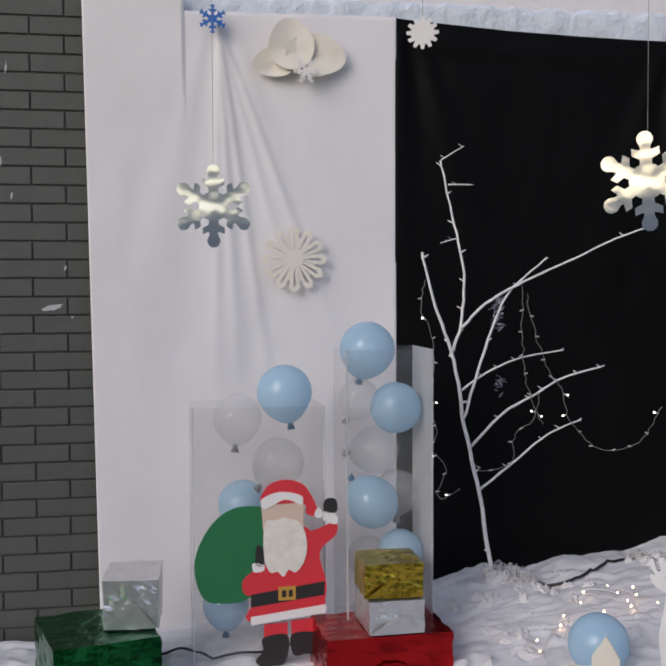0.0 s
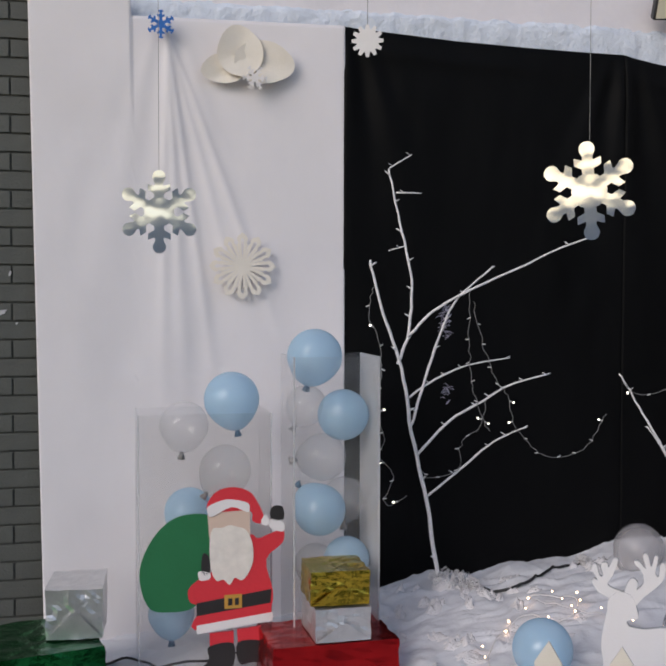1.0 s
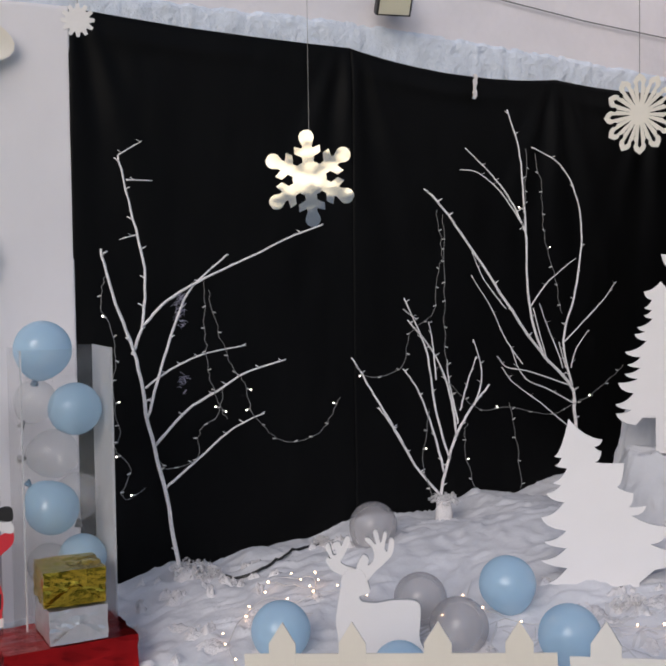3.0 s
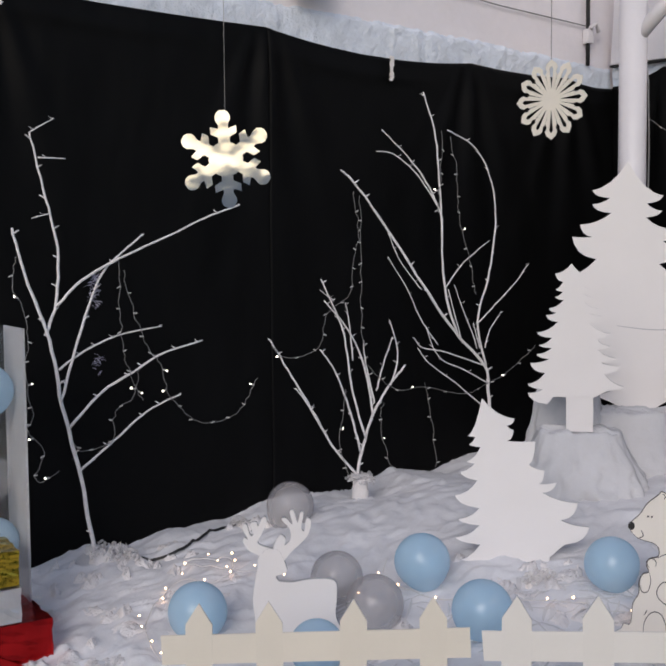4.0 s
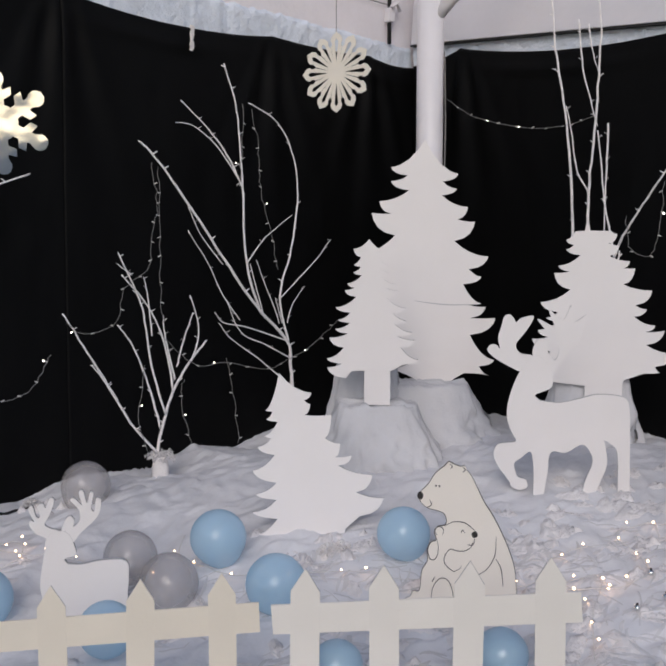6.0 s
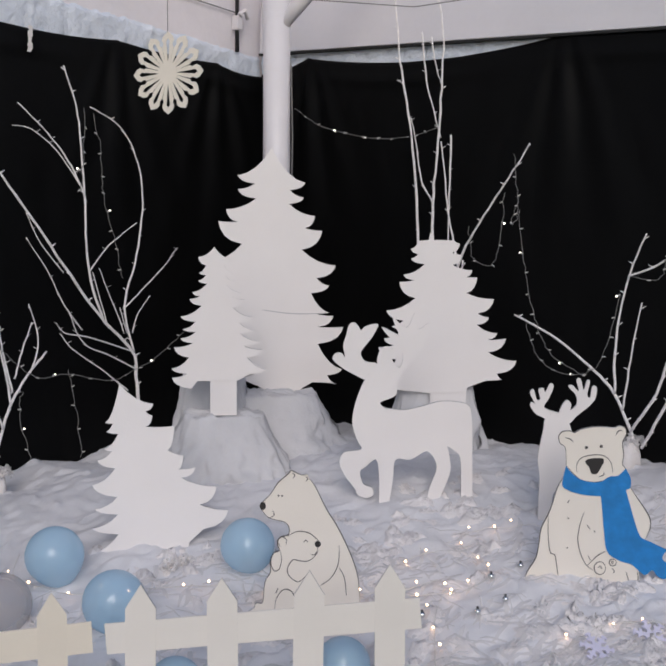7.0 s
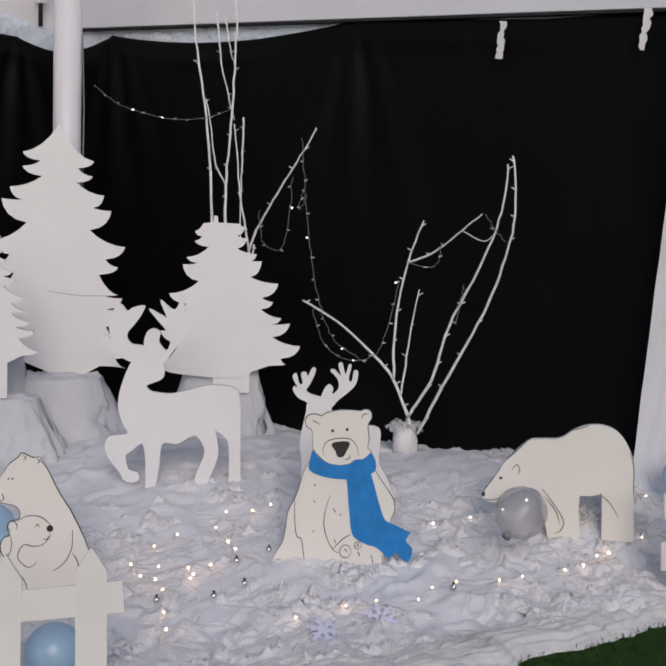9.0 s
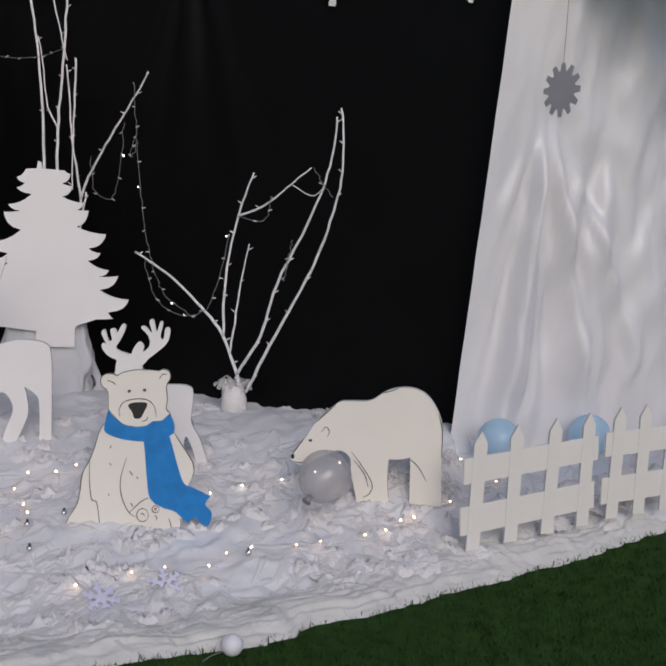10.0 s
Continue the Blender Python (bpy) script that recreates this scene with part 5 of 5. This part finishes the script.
cab = [(2.02, 2.72), (2.12, 2.66), (2.22, 2.68), (2.32, 2.76), (2.42, 2.82), (2.50, 2.80), (2.58, 2.78)]
bm = tube(bmesh.new(), [(p.x, p.y, snow_surface(p.x, p.y) + 0.012) for p in spline(cab, 5, False)], 0.006, 0.006, 7)
tagged(part("power_cable", bm, M_CABLE), "black power cable lying over the snow", "cable")
cab = [(0.48, 2.62), (0.56, 2.66), (0.64, 2.56), (0.72, 2.5), (1.05, 2.58), (1.12, 2.52)]
bm = tube(bmesh.new(), [(p.x, p.y, snow_surface(p.x, p.y) + 0.02) for p in spline(cab, 5, False)], 0.005, 0.005, 7)
tagged(part("power_cable", bm, M_CABLE), "black power cable beside the acrylic box", "cable")

# crumpled pieces of tulle over the snow
rnd = random.Random(11)
verts, faces = [], []


def patch(x, y, size, lift, seed):
    """A crumpled scrap of fabric, its rim tucked into the snow."""
    n, i0 = 10, len(verts)
    turn = rnd.uniform(0, 6.28)
    c, s = math.cos(turn), math.sin(turn)
    for j in range(n + 1):
        for i in range(n + 1):
            u, v = 2 * i / n - 1, 2 * j / n - 1
            du, dv = u * size * (1 + 0.25 * fbm(u + seed, v)), v * size * 0.6 * (1 + 0.25 * fbm(v, u + seed, 3))
            px, py = x + c * du - s * dv, y + s * du + c * dv
            rim = max(0.0, 1 - (u * u + v * v) ** 1.2)
            h = lift * rim * (0.3 + 1.5 * (1 - abs(fbm(u * 1.9 + seed, v * 1.9, 2))) ** 3 + 0.9 * abs(fbm(u * 3.5, v * 3.5 + seed, 5)))
            verts.append((px, py, snow_surface(px, py) - 0.006 + h))
    for j in range(n):
        for i in range(n):
            k = i0 + j * (n + 1) + i
            faces.append((k, k + 1, k + n + 2, k + n + 1))


spots = []
while len(spots) < 620:
    x = rnd.uniform(0.5, 5.4)
    fy = front_y(x)
    y = fy + 0.10 + rnd.random() ** 1.4 * min(2.85 - fy, 1.7)
    if x > 4.85 and y > -0.4:
        continue
    if rnd.random() < (1.0 if x > 2.7 and y < 1.3 else 0.3) * (0.35 + fbm(x * 1.8, y * 1.8, 5)):
        spots.append((x, y, rnd.uniform(0.03, 0.085), rnd.uniform(0.006, 0.017)))
for cx, cy, sx, sy, n in ((4.66, -0.47, 0.10, 0.05, 34), (3.85, 0.12, 0.22, 0.07, 24), (3.05, 1.42, 0.15, 0.06, 16), (1.95, 2.66, 0.16, 0.08, 26), (0.95, 2.2, 0.12, 0.05, 14), (2.6, 2.7, 0.06, 0.05, 10)):
    for _ in range(n):
        spots.append((rnd.gauss(cx, sx), rnd.gauss(cy, sy), rnd.uniform(0.02, 0.05), rnd.uniform(0.010, 0.022)))
for k, (x, y, size, lift) in enumerate(spots):
    patch(x, y, size, lift, k * 0.37)
me = bpy.data.meshes.new("tulle_scraps")
me.from_pydata(verts, [], faces)
me.materials.append(M_SCRAP)
me.polygons.foreach_set("use_smooth", [True] * len(me.polygons))
tagged(new("tulle_scraps", me), "crumpled scraps of white tulle strewn over the snow", "tulle", kind="stuff")

# torn strips of tulle lying criss-cross
verts, faces = [], []
strips = 0
while strips < 1000:
    x = rnd.uniform(2.2, 5.1)
    y = front_y(x) + 0.08 + rnd.random() ** 1.3 * 1.3
    if (x > 4.85 and y > -0.4) or y > 2.2 or rnd.random() > 0.35 + 0.9 * fbm(x * 2.2, y * 2.2, 9):
        continue
    strips += 1
    a, bend = rnd.gauss(-0.6, 0.7), rnd.uniform(-1.2, 1.2)
    long, wide = rnd.uniform(0.05, 0.15), rnd.uniform(0.003, 0.010)
    k0, px, py = len(verts), x, y
    for i in range(6):
        t = i / 5
        w = wide * (0.35 + 1.3 * t * (1 - t) * 2)
        z = snow_surface(px, py) + 0.004 + 0.007 * math.sin(math.pi * t) * rnd.uniform(0.4, 1)
        verts += [(px - w * math.sin(a), py + w * math.cos(a), z + rnd.uniform(0, 0.002)), (px + w * math.sin(a), py - w * math.cos(a), z - rnd.uniform(0, 0.002))]
        if i:
            k = k0 + 2 * i
            faces.append((k - 2, k - 1, k + 1, k))
        px, py, a = px + math.cos(a) * long / 5, py + math.sin(a) * long / 5, a + bend / 5
me = bpy.data.meshes.new("tulle_strips")
me.from_pydata(verts, [], faces)
me.materials.append(M_TULLE)
me.polygons.foreach_set("use_smooth", [True] * len(me.polygons))
tagged(new("tulle_strips", me), "thin torn strips of white tulle lying over the snow", "tulle", kind="stuff")

# lilac tinsel on the tall branch tree
M_TINSEL = material("pale lilac tinsel", (0.52, 0.50, 0.62), 0.35, 0.2, 40, 0.2, 90, 0.5)
for x, z, n, h in ((1.885, 1.37, 60, 0.085), (1.895, 1.06, 16, 0.04)):
    bm = bmesh.new()
    for k in range(n):
        a = rnd.uniform(0, 6.28)
        p = Vector((rnd.gauss(0, 0.008), rnd.gauss(0, 0.008), rnd.uniform(-h, h * 0.6)))
        q = p + Vector((math.cos(a) * 0.024, math.sin(a) * 0.024, rnd.uniform(-0.02, 0.015)))
        tube(bm, [p, (p + q) / 2 + Vector((0, 0, 0.004)), q], 0.0016, 0.001, 4)
    ob = part("tinsel", bm, M_TINSEL)
    ob.matrix_world = pose(x, 2.83, z)
    tagged(ob, "short tuft of pale lilac tinsel on a branch", "tinsel", "tinsel tufts")

# loose tufts of tulle
for x, y, r in ((4.60, -0.47, 0.05), (4.69, -0.42, 0.055), (4.55, -0.36, 0.04), (2.52, 2.82, 0.045), (4.88, 0.16, 0.04), (1.96, 2.74, 0.05), (3.02, 1.42, 0.04)):
    bm = bmesh.new()
    for k in range(6):
        puff(bm, rnd.gauss(0, r * 0.6), rnd.gauss(0, r * 0.4), rnd.uniform(0, r * 0.5), r * rnd.uniform(0.5, 0.8), 40, int(x * 100) + k)
    ob = part("tulle_tuft", bm, M_TULLE)
    ob.matrix_world = Matrix.Translation((x, y, snow_surface(x, y)))
    tagged(ob, "loose fluffy tuft of white tulle on the snow", "tulle", "tulle tufts")

# small mirrored baubles lying in the tulle
for x, y in ((3.42, 0.42), (3.52, 0.38), (3.74, 0.46), (3.62, 0.50), (3.93, -0.15), (3.30, 0.55)):
    bm = bmesh.new()
    bmesh.ops.create_uvsphere(bm, u_segments=14, v_segments=10, radius=0.011)
    b = base("small_bauble", pose(x, y, snow_surface(x, y) + 0.016), "tiny dark silver bauble lying in tulle", "bauble", "small baubles")
    part("ball", bm, M_MIRROR, b, smooth=True)
    part("cap", tube(bmesh.new(), [(0, 0, 0.009), (0, 0, 0.016)], 0.004, 0.004, 8), M_LAMPBODY, b)

# gathered tulle hem of the blanket along the lawn
def hem(u, v):
    x = 2.1 + 4.2 * u
    edge = front_y(x) + 0.04 * fbm(x * 2.6, 4) + 0.010 * fbm(x * 7, 1)
    wide = 0.25 + 0.04 * fbm(x * 1.7, 9)
    y = edge - 0.045 + wide * v
    rise = math.sin(min(v * 1.9, 1.0) * math.pi / 2)
    low = turf_z(x, y) - 0.012
    k = ease((v - 0.25) / 0.75)
    z = low + (0.055 + 0.016 * fbm(x * 4, 3)) * rise
    z += (snow_surface(x, y) + 0.002 - z) * k
    twist = v * 5.5 + 0.9 * fbm(x * 2.2, v * 1.2, 6) + 0.5 * x
    z += rise * (1 - 0.6 * k) * (0.018 * (1 - abs(fbm(x * 1.6, twist, 1, 2))) ** 3 + 0.012 * (1 - abs(fbm(x * 2.6, twist * 1.7, 7, 2))) ** 3 - 0.012)
    return (x, y, z)


ob = grid_sheet("tulle_hem", 620, 40, hem, M_HEM)
tagged(ob, "gathered white tulle edging laid along the lawn", "tulle edging")


# ---- fairy lights in the snow ----
def ground_lights(label, pts, mat, gap):
    c = spline(pts, 10, False)
    path = [Vector((p.x, p.y, snow_surface(p.x, p.y) + 0.016)) for p in c]
    s = base("fairy_light_string", Matrix.Translation(path[0]), label, "string lights", "fairy light strings")
    rel = [p - path[0] for p in path]
    part("wire", tube(bmesh.new(), rel, 0.0015, 0.0015, 5), M_BULBCAP, s)
    gone = 0.0
    for a, b in zip(rel, rel[1:]):
        gone += (b - a).length
        if gone > gap:
            gone = rnd.uniform(0, 0.3) * gap
            q = b + Vector((rnd.uniform(-0.03, 0.03), rnd.uniform(-0.03, 0.03), rnd.uniform(0.005, 0.02)))
            bm = bmesh.new()
            bmesh.ops.create_icosphere(bm, subdivisions=1, radius=rnd.uniform(0.003, 0.0052), matrix=Matrix.Translation(q))
            part("bulb", bm, mat, s)


ground_lights("warm fairy lights tangled in the snow", [(1.75, 1.75), (1.80, 2.1), (2.0, 2.3), (2.15, 2.2), (2.25, 2.35), (2.1, 2.45), (2.3, 2.1), (2.35, 1.9), (2.5, 1.7)], M_WARM, 0.10)
ground_lights("warm fairy lights winding across the snow", [(2.7, 1.9), (2.6, 1.75), (2.72, 1.45), (2.95, 1.25), (3.2, 0.85), (3.35, 0.75), (3.5, 0.8), (3.65, 0.75)], M_WARM, 0.13)
ground_lights("warm fairy lights before the scarf bear", [(3.1, 0.35), (3.3, 0.5), (3.5, 0.62), (3.3, 0.7), (3.6, 0.5), (3.8, 0.75), (4.0, 0.6), (4.15, 0.35)], M_WARM, 0.10)
ground_lights("fairy lights strewn over the front snow", [(3.35, 0.12), (3.6, 0.08), (3.75, -0.08), (3.9, -0.1), (4.05, -0.25), (4.2, -0.42), (4.35, -0.45), (4.55, -0.52), (4.8, -0.6)], M_WARM, 0.13)
ground_lights("white fairy lights around the walking bear", [(4.0, 0.2), (4.2, 0.1), (4.35, 0.05), (4.6, -0.2), (4.75, -0.42), (4.85, -0.5)], M_COOL, 0.13)

# foam flakes dropped on the snow
for x, y, a, lean in ((3.47, 0.03, -50, -60), (3.64, -0.06, -62, -48)):
    bm = plate(bmesh.new(), flake_arm_points(0.055, 6, False), 0.006)
    ob = part("foam_flake", bm, M_FLAKE)
    ob.matrix_world = pose(x, y, snow_surface(x, y) + 0.018, lean, 12, a)
    tagged(ob, "pale lilac foam snowflake lying on the snow", "snowflake", "fallen flakes")

bauble = base("bauble", pose(3.50, -0.415, 0.242), "white bauble on a thread at the fabric's edge", "bauble")
bm = bmesh.new()
bmesh.ops.create_uvsphere(bm, u_segments=24, v_segments=16, radius=0.03)
part("ball", bm, M_FASCIA, bauble, smooth=True)
part("thread", tube(bmesh.new(), [(0, 0, -0.01), (-0.05, 0.03, -0.02), (-0.1, 0.02, -0.015)], 0.0015, 0.0015, 5), M_WIRE, bauble)

# bricks of the painted wall, in stretcher bond
bm = box(bmesh.new(), (0, 0, 0), (0.262, 0.012, 0.067), 0.003)
BRICK = mesh_of("brick", bm, M_BRICK)
for row in range(38):
    for k in range(6):
        x = -1.218 + 0.27 * k + (0.135 if row % 2 else 0)
        b = new("brick", BRICK)
        b.parent = wall_west
        b.matrix_basis = Matrix.Translation((x, 3.042, 0.0125 + 0.075 * row))

# dabs of white paint on the bricks
for x, z, w, h in ((0.075, 1.39, 0.10, 0.028), (-0.10, 2.35, 0.012, 0.05), (-0.125, 1.98, 0.01, 0.04), (-0.085, 1.84, 0.012, 0.025), (0.12, 1.55, 0.016, 0.02), (0.145, 1.35, 0.012, 0.012)):
    rr = random.Random(int(z * 100))
    pts = [(w / 2 * math.cos(a) * rr.uniform(0.5, 1.1) + 0.0, h / 2 * math.sin(a) * rr.uniform(0.4, 1.2) + 0.25 * h * math.cos(a)) for a in [k * math.pi / 6 for k in range(12)]]
    part("paint_dab", plate(bmesh.new(), pts, 0.002), M_EDGE, wall_west, m=Matrix.Translation((x, 3.0395, z)))

# turf blades along the blanket
rnd = random.Random(5)
verts, faces = [], []
for k in range(26000):
    x = rnd.uniform(3.2, 6.6)
    y = front_y(x) + 0.03 - rnd.random() * 1.1
    a, h, w = rnd.uniform(0, 6.28), rnd.uniform(0.008, 0.022), 0.0022
    z, i = turf_z(x, y), len(verts)
    dx, dy = math.cos(a), math.sin(a)
    verts += [(x - dx * w, y - dy * w, z), (x + dx * w, y + dy * w, z), (x + dy * h * 0.6, y - dx * h * 0.6, z + h)]
    faces.append((i, i + 1, i + 2))
me = bpy.data.meshes.new("turf_blades")
me.from_pydata(verts, [], faces)
me.materials.append(M_GRASS)
tagged(new("turf_blades", me), "short green turf blades by the fabric's edge", "grass", kind="stuff")
